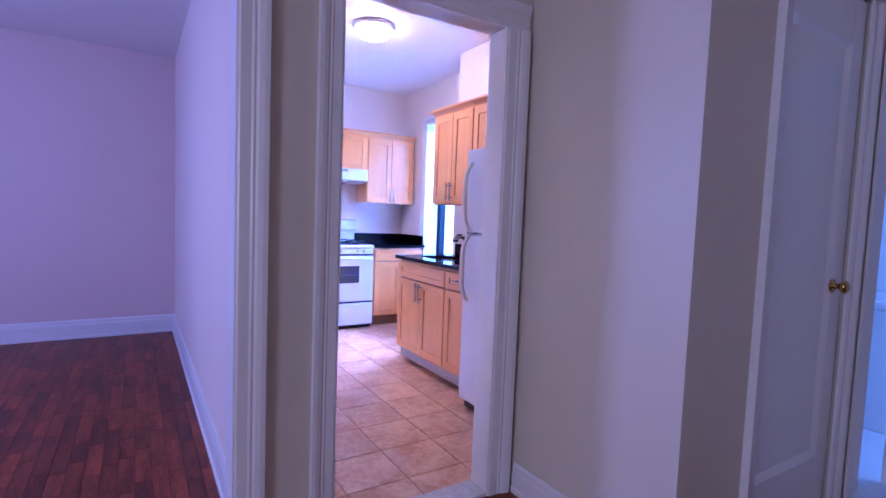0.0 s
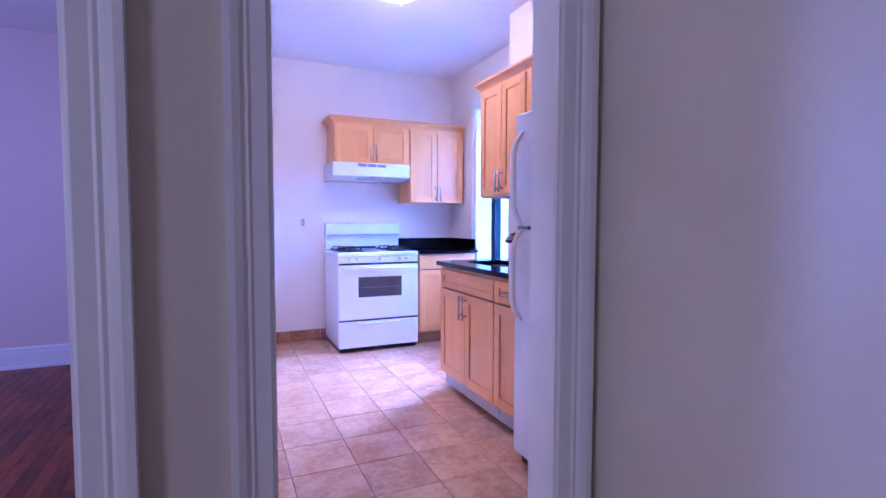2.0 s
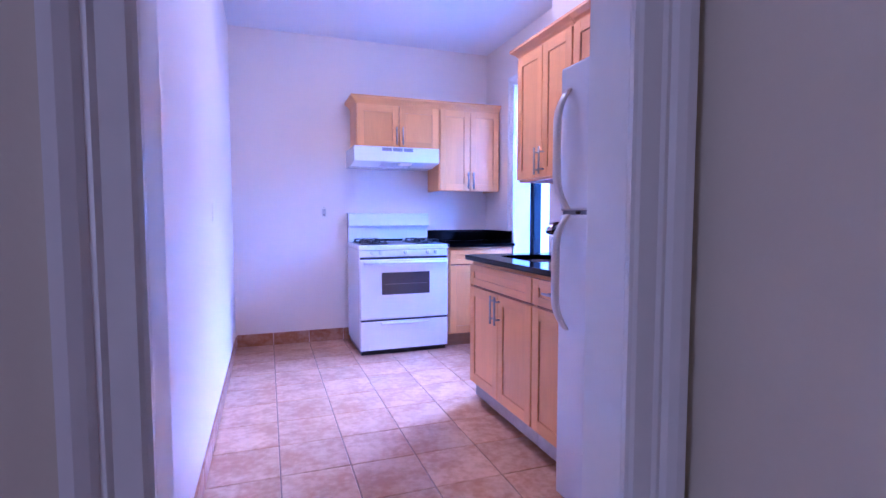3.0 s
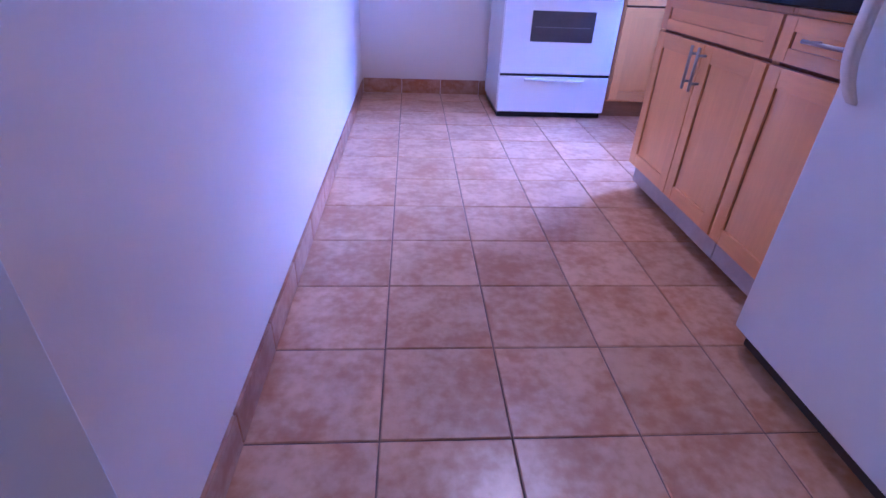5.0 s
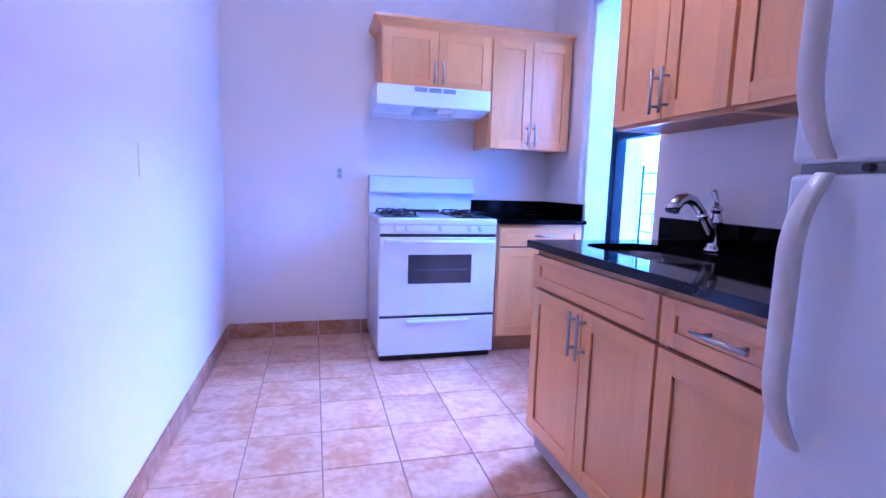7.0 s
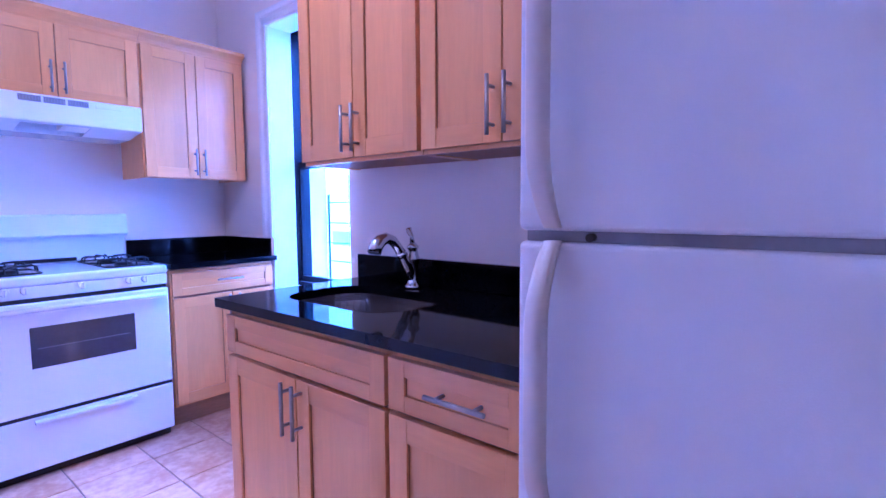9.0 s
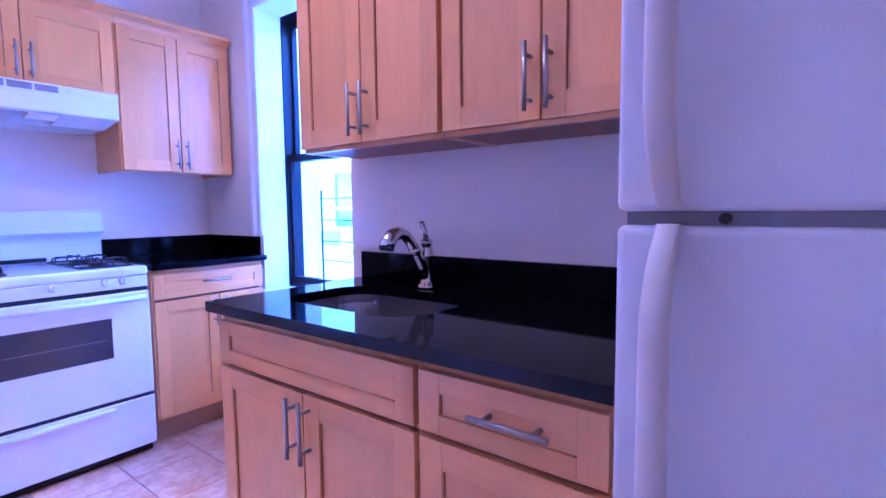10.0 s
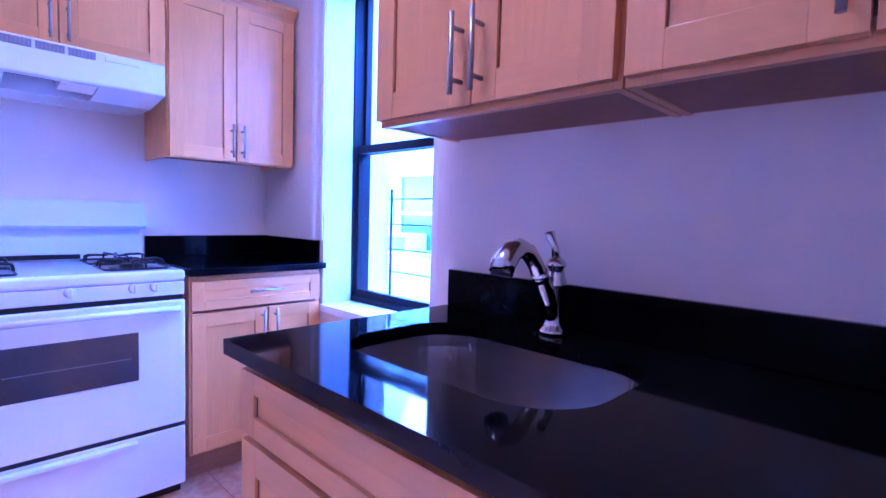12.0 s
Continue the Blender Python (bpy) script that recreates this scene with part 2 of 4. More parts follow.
def many(boxes, bevel=0.0):
    bm = bmesh.new()
    for b in boxes:
        add_box(bm, *b, bevel)
    return bm


solid("wall_partition", many([(LX, XL, Y1, 6.05, -0.05, 2.9)]), WALL, "cream painted plaster partition wall", "wall")
solid("wall_end", many([(XL, 3.5, YE, 6.05, -0.05, 2.9)]), WALL, "cream painted plaster wall behind the stove", "wall")
solid("wall_window", many([(XR, 3.5, WY1, YE, -0.05, 2.9), (XR, 3.5, YB, WY0, -0.05, 2.9), (XR, 3.5, WY0, WY1, -0.05, WZ0), (XR, 3.5, WY0, WY1, WZ1, 2.9)]), WALL, "cream painted wall with a deep window opening", "wall")
solid("wall_sink", many([(XB, 3.5, Y1, YB, -0.05, 2.9)], 0.006), WALL, "cream painted wall projecting behind the sink", "wall")
solid("wall_pier", many([(LJ + 0.02, JL - 0.02, Y0, Y1, -0.05, 2.9)]), WALL_HALL, "beige painted wall pier between two doorways", "wall")
solid("wall_entry", many([(JL - 0.02, JR + 0.02, Y0, Y1, JH + 0.02, 2.9), (JR + 0.02, 3.5, Y0, Y1, -0.05, 2.9), (-3.2, LJ + 0.02, Y0, Y1, 2.15, 2.9), (-3.2, -1.2, Y0, Y1, -0.05, 2.15)]), WALL_HALL, "beige painted hall wall with doorways", "wall")
solid("wall_hall_side", many([(HX, 1.81, HY + 0.12, Y0, -0.05, 2.9)]), WALL_HALL, "beige painted hall wall beside the kitchen doorway", "wall")
CD0, CD1, CDH = 2.105, 2.855, 2.25
solid("wall_closet", many([(HX, CD0 - 0.02, HY, HY + 0.12, -0.05, 2.9), (CD1 + 0.02, 3.15, HY, HY + 0.12, -0.05, 2.9), (CD0 - 0.02, CD1 + 0.02, HY, HY + 0.12, CDH + 0.02, 2.9)]), WALL_HALL, "beige painted wall round the closet door", "wall")
BD0, BD1 = 0.30, 1.045                # bathroom doorway
solid("wall_bathroom", many([(3.05, 3.15, -2.3, BD0, -0.05, 2.9), (3.05, 3.15, BD0, HY - 0.002, 2.08, 2.9), (3.05, 4.8, 1.75, 1.87, -0.05, 2.9), (3.05, 3.15, HY + 0.12, 1.75, -0.05, 2.9), (4.78, 4.9, -0.6, 1.75, -0.05, 2.9), (3.15, 4.8, -0.7, -0.6, -0.05, 2.9)]), TRIM, "white painted bathroom walls beyond a doorway", "wall")
solid("wall_foyer", many([(-3.2, 3.3, -2.3, -2.15, -0.05, 2.9), (-3.35, -3.2, -2.3, 6.05, -0.05, 2.9)]), WALL_HALL, "beige painted walls closing the foyer", "wall")
solid("wall_living_room", many([(-3.2, LX, 5.79, 6.05, -0.05, 2.9)]), WALL_LIVING, "pale painted living room wall", "wall")
solid("wall_closet_back", many([(1.81, 3.05, HY + 0.5, HY + 0.6, -0.05, 2.9)]), WALL_HALL, "plain closet back wall", "wall")
solid("ceiling_kitchen", many([(XL, 3.5, Y1, 6.05, HC, 2.95)]), CEIL, "white painted kitchen ceiling", "ceiling")
solid("ceiling_living_room", many([(-3.35, LX, Y1, 6.05, HCL, 2.95)]), CEIL, "white painted living room ceiling", "ceiling")
solid("ceiling_hall", many([(-3.35, 4.9, -2.3, Y1, 2.72, 2.95)]), CEIL, "white painted hall ceiling", "ceiling")
solid("roof", many([(-3.6, 3.5, -2.6, 6.2, 2.96, 3.2)]), CONCRETE, "flat concrete roof slab", "roof")
solid("floor_bathroom", many([(3.05, 4.9, -0.7, 1.75, -0.06, 0.012)]), BATHTILE, "white tiled bathroom floor", "floor")


# ---- doorway casings, baseboards ----
def casing_profile(u0, u1, d):
    """Across a casing from its inner edge u0 to its outer edge u1, standing d proud at most."""
    s = u1 - u0
    return [(u0, 0), (u0, 0.010), (u0 + 0.06 * s, 0.012), (u0 + 0.12 * s, 0.016), (u0 + 0.45 * s, 0.016), (u0 + 0.52 * s, 0.020), (u0 + 0.60 * s, 0.018), (u0 + 0.68 * s, 0.025), (u0 + 0.84 * s, 0.030), (u1, 0.030 if d > 0.02 else 0.022), (u1, 0)]


def casing_set(name, x0, x1, top, y, label, left=0.107, right=0.107, w=0.107, face=-1):
    ob = thing(name, ((x0 + x1) / 2, y, 0), label, "door trim", kind="structure")
    if left:
        part("casing", prism([(u, y + face * d) for u, d in casing_profile(x0, x0 - left, 0.03)], "z", 0, top), TRIM, ob)
    if right:
        part("casing", prism([(u, y + face * d) for u, d in casing_profile(x1, x1 + right, 0.03)], "z", 0, top), TRIM, ob)
    part("head_casing", prism([(y + face * d, z) for z, d in casing_profile(top, top + w, 0.03)], "x", x0 - left, x1 + right), TRIM, ob)
    return ob


kd = casing_set("trim_kitchen_doorway", JL, JR, JH, Y0, "white gloss painted moulded casing round the kitchen doorway", 0.093, 0.117)
for u0, u1 in ((JL - 0.02, JL), (JR, JR + 0.02)):
    part("jamb", box(u0, u1, Y0 + 0.001, Y1 + 0.004, 0, JH, 0.002), TRIM, kd)
part("head_jamb", box(JL - 0.02, JR + 0.02, Y0 + 0.001, Y1 + 0.004, JH, JH + 0.02, 0.002), TRIM, kd)
ld = casing_set("trim_living_room_opening", -1.18, LJ, 2.13, Y0, "white gloss painted moulded casing of the living room opening", 0.102, 0.102)
part("jamb", box(LJ, LJ + 0.02, Y0 + 0.001, Y1 + 0.02, 0, 2.13, 0.002), TRIM, ld)
part("jamb", box(-1.2, -1.18, Y0 + 0.001, Y1 + 0.02, 0, 2.13, 0.002), TRIM, ld)
part("head_jamb", box(-1.2, LJ + 0.02, Y0 + 0.001, Y1 + 0.02, 2.13, 2.15, 0.002), TRIM, ld)
solid("threshold", box(JL, JR, Y0 - 0.01, Y1 + 0.01, -0.01, 0.018, 0.005), MARBLE, "veined white marble threshold of the kitchen", "threshold")


def base_profile(h):
    return [(0, 0), (0.022, 0), (0.022, 0.02), (0.016, 0.028), (0.016, h - 0.05), (0.012, h - 0.03), (0.012, h - 0.015), (0.006, h), (0, h)]


H = 0.175
solid("baseboard_living_room", add_prism(prism([(LX - d, z) for d, z in base_profile(H)], "y", Y1 + 0.02, 5.79), [(5.79 - d, z) for d, z in base_profile(H)], "x", -3.2, LX), TRIM, "tall white moulded baseboard in the living room", "baseboard")
H2 = 0.14
solid("baseboard_hall", add_prism(prism([(HX - d, z) for d, z in base_profile(H2)], "y", HY - 0.02, Y0 - 0.03), [(HY - d, z) for d, z in base_profile(H2)], "x", HX - 0.02, CD0 - 0.08), TRIM, "white moulded baseboard in the hall", "baseboard")

# ---- closet door, bathroom doorway ----
door = thing("door_1", ((CD0 + CD1) / 2, HY, 0), "white painted closed closet door with one tall recessed panel", "door", kind="structure")
leaf = bmesh.new()
yd = HY + 0.012
for b in ((CD0 + 0.003, CD0 + 0.115, 0.008, CDH - 0.004), (CD1 - 0.115, CD1 - 0.003, 0.008, CDH - 0.004), (CD0 + 0.115, CD1 - 0.115, 0.008, 0.27), (CD0 + 0.115, CD1 - 0.115, CDH - 0.19, CDH - 0.004)):
    add_box(leaf, b[0], b[1], yd, yd + 0.035, b[2], b[3], 0.003)
part("leaf", leaf, TRIM, door)
part("panel", box(CD0 + 0.11, CD1 - 0.11, yd + 0.014, yd + 0.026, 0.26, CDH - 0.18), TRIM, door)
mould = bmesh.new()
pu0, pu1, pz0, pz1 = CD0 + 0.115, CD1 - 0.115, 0.27, CDH - 0.19
for u, s in ((pu0, 1), (pu1, -1)):
    add_prism(mould, [(u, yd + 0.001), (u + s * 0.03, yd + 0.014), (u, yd + 0.014)], "z", pz0, pz1)
for z, s in ((pz0, 1), (pz1, -1)):
    add_prism(mould, [(yd + 0.001, z), (yd + 0.014, z + s * 0.03), (yd + 0.014, z)], "x", pu0, pu1)
part("panel_moulding", mould, TRIM, door)
kx = CD1 - 0.108
knob = part("knob", tube([(kx, yd, 1.03), (kx, yd - 0.006, 1.03), (kx, yd - 0.008, 1.03), (kx, yd - 0.030, 1.03), (kx, yd - 0.036, 1.03), (kx, yd - 0.052, 1.03), (kx, yd - 0.062, 1.03)], [0.030, 0.029, 0.014, 0.012, 0.024, 0.028, 0.016], 20), BRASS, door, "tarnished brass door knob")
for hz in (0.40, 2.01):
    part("hinge", add_tube(box(CD0 - 0.018, CD0 + 0.022, HY - 0.006, yd, hz - 0.045, hz + 0.045, 0.002), [(CD0 + 0.002, HY - 0.008, hz - 0.055), (CD0 + 0.002, HY - 0.008, hz + 0.055)], 0.007), TRIM, door, "painted-over door hinge")
casing_set("trim_closet_door", CD0, CD1, CDH, HY, "white painted casing round the closet door", 0.024, 0.075, 0.04)
bd = thing("trim_bathroom_doorway", (3.05, 0.6, 0), "white painted bathroom door frame", "door trim", kind="structure")
for v0, v1 in ((BD1, HY - 0.004), (BD0, BD0 + 0.017)):
    part("jamb", box(3.035, 3.165, v0, v1, 0, 2.08, 0.002), TRIM, bd)
part("head_jamb", box(3.035, 3.165, BD0 + 0.017, BD1, 2.06, 2.08, 0.002), TRIM, bd)
bdoor = thing("door_2", (3.18, BD0 + 0.02, 0), "white painted bathroom door standing ajar", "door", kind="structure")
part("leaf", box(3.18, 3.215, BD0 + 0.02, BD1 - 0.01, 0.02, 2.05, 0.003), TRIM, bdoor)
part("knob", tube([(3.18, BD1 - 0.07, 1.02), (3.155, BD1 - 0.07, 1.02), (3.13, BD1 - 0.07, 1.02), (3.115, BD1 - 0.07, 1.02)], [0.028, 0.012, 0.026, 0.016], 16), BRASS, bdoor, "brass knob")
bdoor.rotation_euler = (0, 0, radians(-14))
van = thing("bathroom_vanity", (4.4, 1.4, 0), "small white vanity inside the bathroom", "vanity")
part("body", box(4.15, 4.75, 1.15, 1.70, 0.012, 0.78, 0.006), ENAMEL, van)
part("basin_top", box(4.12, 4.77, 1.12, 1.73, 0.78, 0.84, 0.02, 3), ENAMEL, van)


# ---- ceiling light ----
LXY = (1.81, 3.95)
lamp = thing("ceiling_light", (*LXY, HC), "round flush ceiling light with a glowing frosted glass bowl", "ceiling light")
part("base_ring", lathe(*LXY, [(0.05, HC), (0.165, HC), (0.172, HC - 0.012), (0.165, HC - 0.028), (0.150, HC - 0.034), (0.06, HC - 0.030)]), NICKEL, lamp, "satin nickel ring")
part("bowl", lathe(*LXY, [(0.148, HC - 0.030)] + [(0.148 * math.cos(a), HC - 0.034 - 0.082 * math.sin(a)) for a in (0.15, 0.35, 0.6, 0.85, 1.1, 1.3, 1.45, 1.54)]), BULBGLASS, lamp, "frosted glass bowl, lit")
part("finial", lathe(*LXY, [(0.010, HC - 0.114), (0.012, HC - 0.120), (0.008, HC - 0.128), (0.002, HC - 0.132)], 16), STEEL, lamp)


# ---- cabinets ----
def fbox(bm, ax, u0, u1, d0, d1, z0, z1, bevel=0.0):
    """A box on a front that faces -x (ax 'x', u along y) or -y (ax 'y', u along x); d is the depth coordinate."""
    if ax == "x":
        return add_box(bm, min(d0, d1), max(d0, d1), min(u0, u1), max(u0, u1), z0, z1, bevel)
    return add_box(bm, min(u0, u1), max(u0, u1), min(d0, d1), max(d0, d1), z0, z1, bevel)


def pt(ax, u, d, z):
    return (d, u, z) if ax == "x" else (u, d, z)


def pull(parent, ax, u, d, z, length, upright):
    """A bar pull centred at (u, z) on the face d."""
    h = length / 2
    bm = bmesh.new()
    e = d - 0.032
    ends = [pt(ax, u, e, z - h), pt(ax, u, e, z + h)] if upright else [pt(ax, u - h, e, z), pt(ax, u + h, e, z)]
    add_tube(bm, ends, 0.0056, 14)
    for s in (-1, 1):
        o = s * (h - 0.028)
        a = (u, z + o) if upright else (u + o, z)
        add_tube(bm, [pt(ax, a[0], d, a[1]), pt(ax, a[0], e, a[1])], 0.0048, 10)
    return part("handle", bm, STEEL, parent, "brushed steel bar pull")


def shaker(parent, ax, u0, u1, z0, z1, d, name="door", rail=0.058, rail_h=None):
    """A shaker front 20 mm thick whose face is at d, with its recessed panel."""
    rh = rail_h or rail
    g = 0.0025
    u0, u1, z0, z1 = u0 + g, u1 - g, z0 + g, z1 - g
    ob = part(name, fbox(bmesh.new(), ax, u0 + rail - 0.004, u1 - rail + 0.004, d + 0.008, d + 0.017, z0 + rh - 0.004, z1 - rh + 0.004), MAPLE if z1 - z0 > 0.22 else MAPLE_H, parent)
    for a, b in ((u0, u0 + rail), (u1 - rail, u1)):
        part("stile", fbox(bmesh.new(), ax, a, b, d, d + 0.02, z0, z1, 0.0015), MAPLE, ob)
    for a, b in ((z0, z0 + rh), (z1 - rh, z1)):
        part("rail", fbox(bmesh.new(), ax, u0 + rail, u1 - rail, d + 0.0004, d + 0.02, a, b, 0.001), MAPLE_H, ob)
    # Dark strips draw the crease shade beside the recessed panel.
    for a, q in ((u0 + rail, 1), (u1 - rail, -1)):
        part("groove_shade", fbox(bmesh.new(), ax, a, a + q * 0.002, d + 0.006, d + 0.0082, z0 + rh, z1 - rh), MAPLE_SHADE, ob)
    return ob


def carcass(parent, ax, u0, u1, front, back, z0, z1, lip=0.022):
    """Sides, top, back, raised bottom and face frame in one body."""
    t = 0.016
    for nm, u, v, d0, d1, a, b in (("side_panel", u0, u0 + t, front, back, z0, z1), ("side_panel", u1 - t, u1, front, back, z0, z1), ("top_panel", u0 + t, u1 - t, front, back, z1 - t, z1), ("back_panel", u0 + t, u1 - t, back - 0.008, back, z0 + lip, z1 - t),
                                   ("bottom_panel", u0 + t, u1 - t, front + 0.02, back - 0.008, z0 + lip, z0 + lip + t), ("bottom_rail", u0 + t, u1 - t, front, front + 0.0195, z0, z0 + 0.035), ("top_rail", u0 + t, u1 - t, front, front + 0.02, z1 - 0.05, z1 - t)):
        # The bottom panel takes the shade colour instead of maple.
        part(nm, fbox(bmesh.new(), ax, u, v, d0, d1, a, b, 0.001), MAPLE if "side" in nm else SHADED_UNDER if nm == "bottom_panel" else MAPLE_H, parent)
    # Face frame coloured dark so the gaps between doors read as shadow.
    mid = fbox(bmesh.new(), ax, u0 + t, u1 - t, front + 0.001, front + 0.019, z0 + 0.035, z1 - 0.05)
    return part("face_frame", mid, MAPLE_SHADE, parent)


def crown(parent, ax, u0, u1, d, z, back, ends, tall=1.0):
    """A crown moulding along a cabinet's top: front run and returns at the ends given."""
    prof = [(0, 0), (-0.006, 0), (-0.010, 0.012), (-0.022, 0.026), (-0.036, 0.036), (-0.046, 0.042), (-0.050, 0.046), (-0.050, 0.060), (0, 0.060)]
    prof = [(p, q * tall) for p, q in prof]
    bm = bmesh.new()
    rows = []
    for p, q in prof:
        k = -p
        r = []
        if "0" in ends:
            r.append(pt(ax, u0 - k, back, z + q))
        r.append(pt(ax, u0 - (k if "0" in ends else 0), d - k, z + q))
        r.append(pt(ax, u1 + (k if "1" in ends else 0), d - k, z + q))
        if "1" in ends:
            r.append(pt(ax, u1 + k, back, z + q))
        rows.append([bm.verts.new(v) for v in r])
    for a, b in zip(rows, rows[1:]):
        for k in range(len(a) - 1):
            bm.faces.new((a[k], a[k + 1], b[k + 1], b[k]))
    bm.faces.new([r[0] for r in rows])
    bm.faces.new([r[-1] for r in rows])
    bmesh.ops.recalc_face_normals(bm, faces=bm.faces[:])
    return part("crown_moulding", bm, MAPLE_H, parent)


UZ0, UZ1 = 1.374, 2.140
FY = 5.495                            # door faces on the end wall
HOODX0, CX0, CX1 = 1.695, 2.448, 3.055
c1 = thing("wall_cabinet", ((HOODX0 + CX0) / 2, YE, 1.755), "short honey maple wall cabinet with two doors above the hood", "cabinet", "wall cabinets")
carcass(c1, "y", HOODX0, CX0 - 0.001, FY + 0.021, YE, 1.755, UZ1 - 0.01)
m1 = (HOODX0 + CX0) / 2
for u0, u1, hu in ((HOODX0 + 0.004, m1, m1 - 0.028), (m1, CX0 - 0.006, m1 + 0.028)):
    dd = shaker(c1, "y", u0, u1, 1.758, UZ1 - 0.012, FY)
    pull(dd, "y", hu, FY, 1.862, 0.155, True)
crown(c1, "y", HOODX0, CX0 - 0.001, FY + 0.02, UZ1 - 0.012, YE, "0", 1.12)
c2 = thing("wall_cabinet", ((CX0 + CX1) / 2, YE, 1.39), "tall honey maple corner wall cabinet with two doors", "cabinet", "wall cabinets")
carcass(c2, "y", CX0, CX1, FY + 0.021, YE, 1.39, UZ1 - 0.01)
m2 = 2.752
for u0, u1, hu in ((CX0 + 0.006, m2, m2 - 0.026), (m2, CX1 - 0.004, m2 + 0.026)):
    dd = shaker(c2, "y", u0, u1, 1.393, UZ1 - 0.012, FY)
    pull(dd, "y", hu, FY, 1.49, 0.155, True)
crown(c2, "y", CX0, CX1, FY + 0.02, UZ1 - 0.012, YE, "", 1.12)

FX = 2.461                            # door faces over the sink
for i, (v0, v1) in enumerate(((3.434, 4.033), (2.852, 3.430))):
    cc = thing("wall_cabinet", (XB, (v0 + v1) / 2, UZ0), "honey maple wall cabinet with two doors over the black worktop", "cabinet", "wall cabinets")
    carcass(cc, "x", v0, v1, FX + 0.021, XB, UZ0 - 0.007, UZ1, 0.003)
    mv = (v0 + v1) / 2 - 0.003
    for a, b, hv in ((v0 + 0.004, mv, mv - 0.026), (mv, v1 - 0.004, mv + 0.026)):
        dd = shaker(cc, "x", a, b, UZ0 + 0.003, UZ1 - 0.004, FX)
        pull(dd, "x", hv, FX, UZ0 + 0.100, 0.155, True)
    crown(cc, "x", v0, v1, FX + 0.02, UZ1 - 0.002, XB, "1" if i == 0 else "")


def base_cabinet(ax, u0, u1, front, back, label, doors, drawer_pull, toe, toemat, split=0.73):
    cb = thing("base_cabinet", pt(ax, (u0 + u1) / 2, (front + back) / 2, 0), label, "cabinet", "base cabinets")
    t = 0.016
    for nm, u, v, d0, d1, a, b in (("side_panel", u0, u0 + t, front + 0.021, back, 0.115, 0.878), ("side_panel", u1 - t, u1, front + 0.021, back, 0.115, 0.878), ("bottom_panel", u0 + t, u1 - t, front + 0.041, back, 0.115, 0.131), ("back_panel", u0 + t, u1 - t, back - 0.01, back, 0.131, 0.878),
                                   ("top_rail", u0 + t, u1 - t, front + 0.0215, front + 0.04, 0.855, 0.8785), ("bottom_rail", u0 + t, u1 - t, front + 0.021, front + 0.04, 0.115, 0.14)):
        part(nm, fbox(bmesh.new(), ax, u, v, d0, d1, a, b, 0.001), MAPLE if "side" in nm else MAPLE_H, cb)
    # Frame in the dark shade colour, showing only through the front gaps.
    part("face_frame", fbox(bmesh.new(), ax, u0 + t, u1 - t, front + 0.0225, front + 0.038, 0.14, 0.855), MAPLE_SHADE, cb)
    dr = shaker(cb, ax, u0 + 0.003, u1 - 0.003, split + 0.004, 0.862, front, "drawer_front", 0.052, 0.040)
    if drawer_pull:
        pull(dr, ax, drawer_pull, front, (split + 0.866) / 2 + 0.008, 0.155, False)
    for a, b, hu in doors:
        dd = shaker(cb, ax, a, b, 0.128, split - 0.004, front)
        if hu:
            pull(dd, ax, hu, front, split - 0.092, 0.155, True)
    lift = 0.030 if toemat == TOEWHITE else 0.0
    part("toe_kick", fbox(bmesh.new(), ax, u0 + 0.002, u1 - 0.002, toe, toe + 0.016, lift, 0.114, 0.001), toemat, cb, "recessed toe kick")
    # Added dark board that paints the shaded gap under the raised toe kick.
    if lift:
        part("plinth", fbox(bmesh.new(), ax, u0 + 0.002, u1 - 0.002, toe + 0.05, toe + 0.07, 0.0, 0.114), MAPLE_SHADE, cb, "plinth coloured dark as the shade under the toe kick")
    return cb


BX = 2.132                            # base fronts under the sink
SY = 3.246
ms = 3.617
base_cabinet("x", SY + 0.001, 4.008, BX, XB, "maple sink base cabinet with two doors and a false drawer front", ((SY + 0.004, ms, ms - 0.026), (ms, 4.004, ms + 0.026)), None, 2.176, TOEWHITE)
base_cabinet("x", 2.852, SY - 0.001, BX, XB, "narrow maple base cabinet with one drawer and one door", ((2.856, SY - 0.004, None),), 3.022, 2.176, TOEWHITE)
BY = 5.222
mc = 2.785
base_cabinet("y", 2.448, 3.058, BY, YE, "maple corner base cabinet with a drawer and two doors", ((2.452, mc, mc - 0.03), (mc, 3.054, mc + 0.03)), 2.765, BY + 0.07, TOEKICK)


# ---- worktops, sink and tap ----
def rounded(x0, x1, y0, y1, r, n=8):
    pts = []
    for cx, cy, a0 in ((x1 - r, y1 - r, 0), (x0 + r, y1 - r, 90), (x0 + r, y0 + r, 180), (x1 - r, y0 + r, 270)):
        pts += [(cx + r * math.cos(radians(a0 + 90 * k / n)), cy + r * math.sin(radians(a0 + 90 * k / n))) for k in range(n + 1)]
    return pts


CT, CB = 0.915, 0.886
CFX = 2.108                           # worktop front edge
SX0, SX1, SV0, SV1, SR = 2.250, 2.592, 3.376, 3.898, 0.12


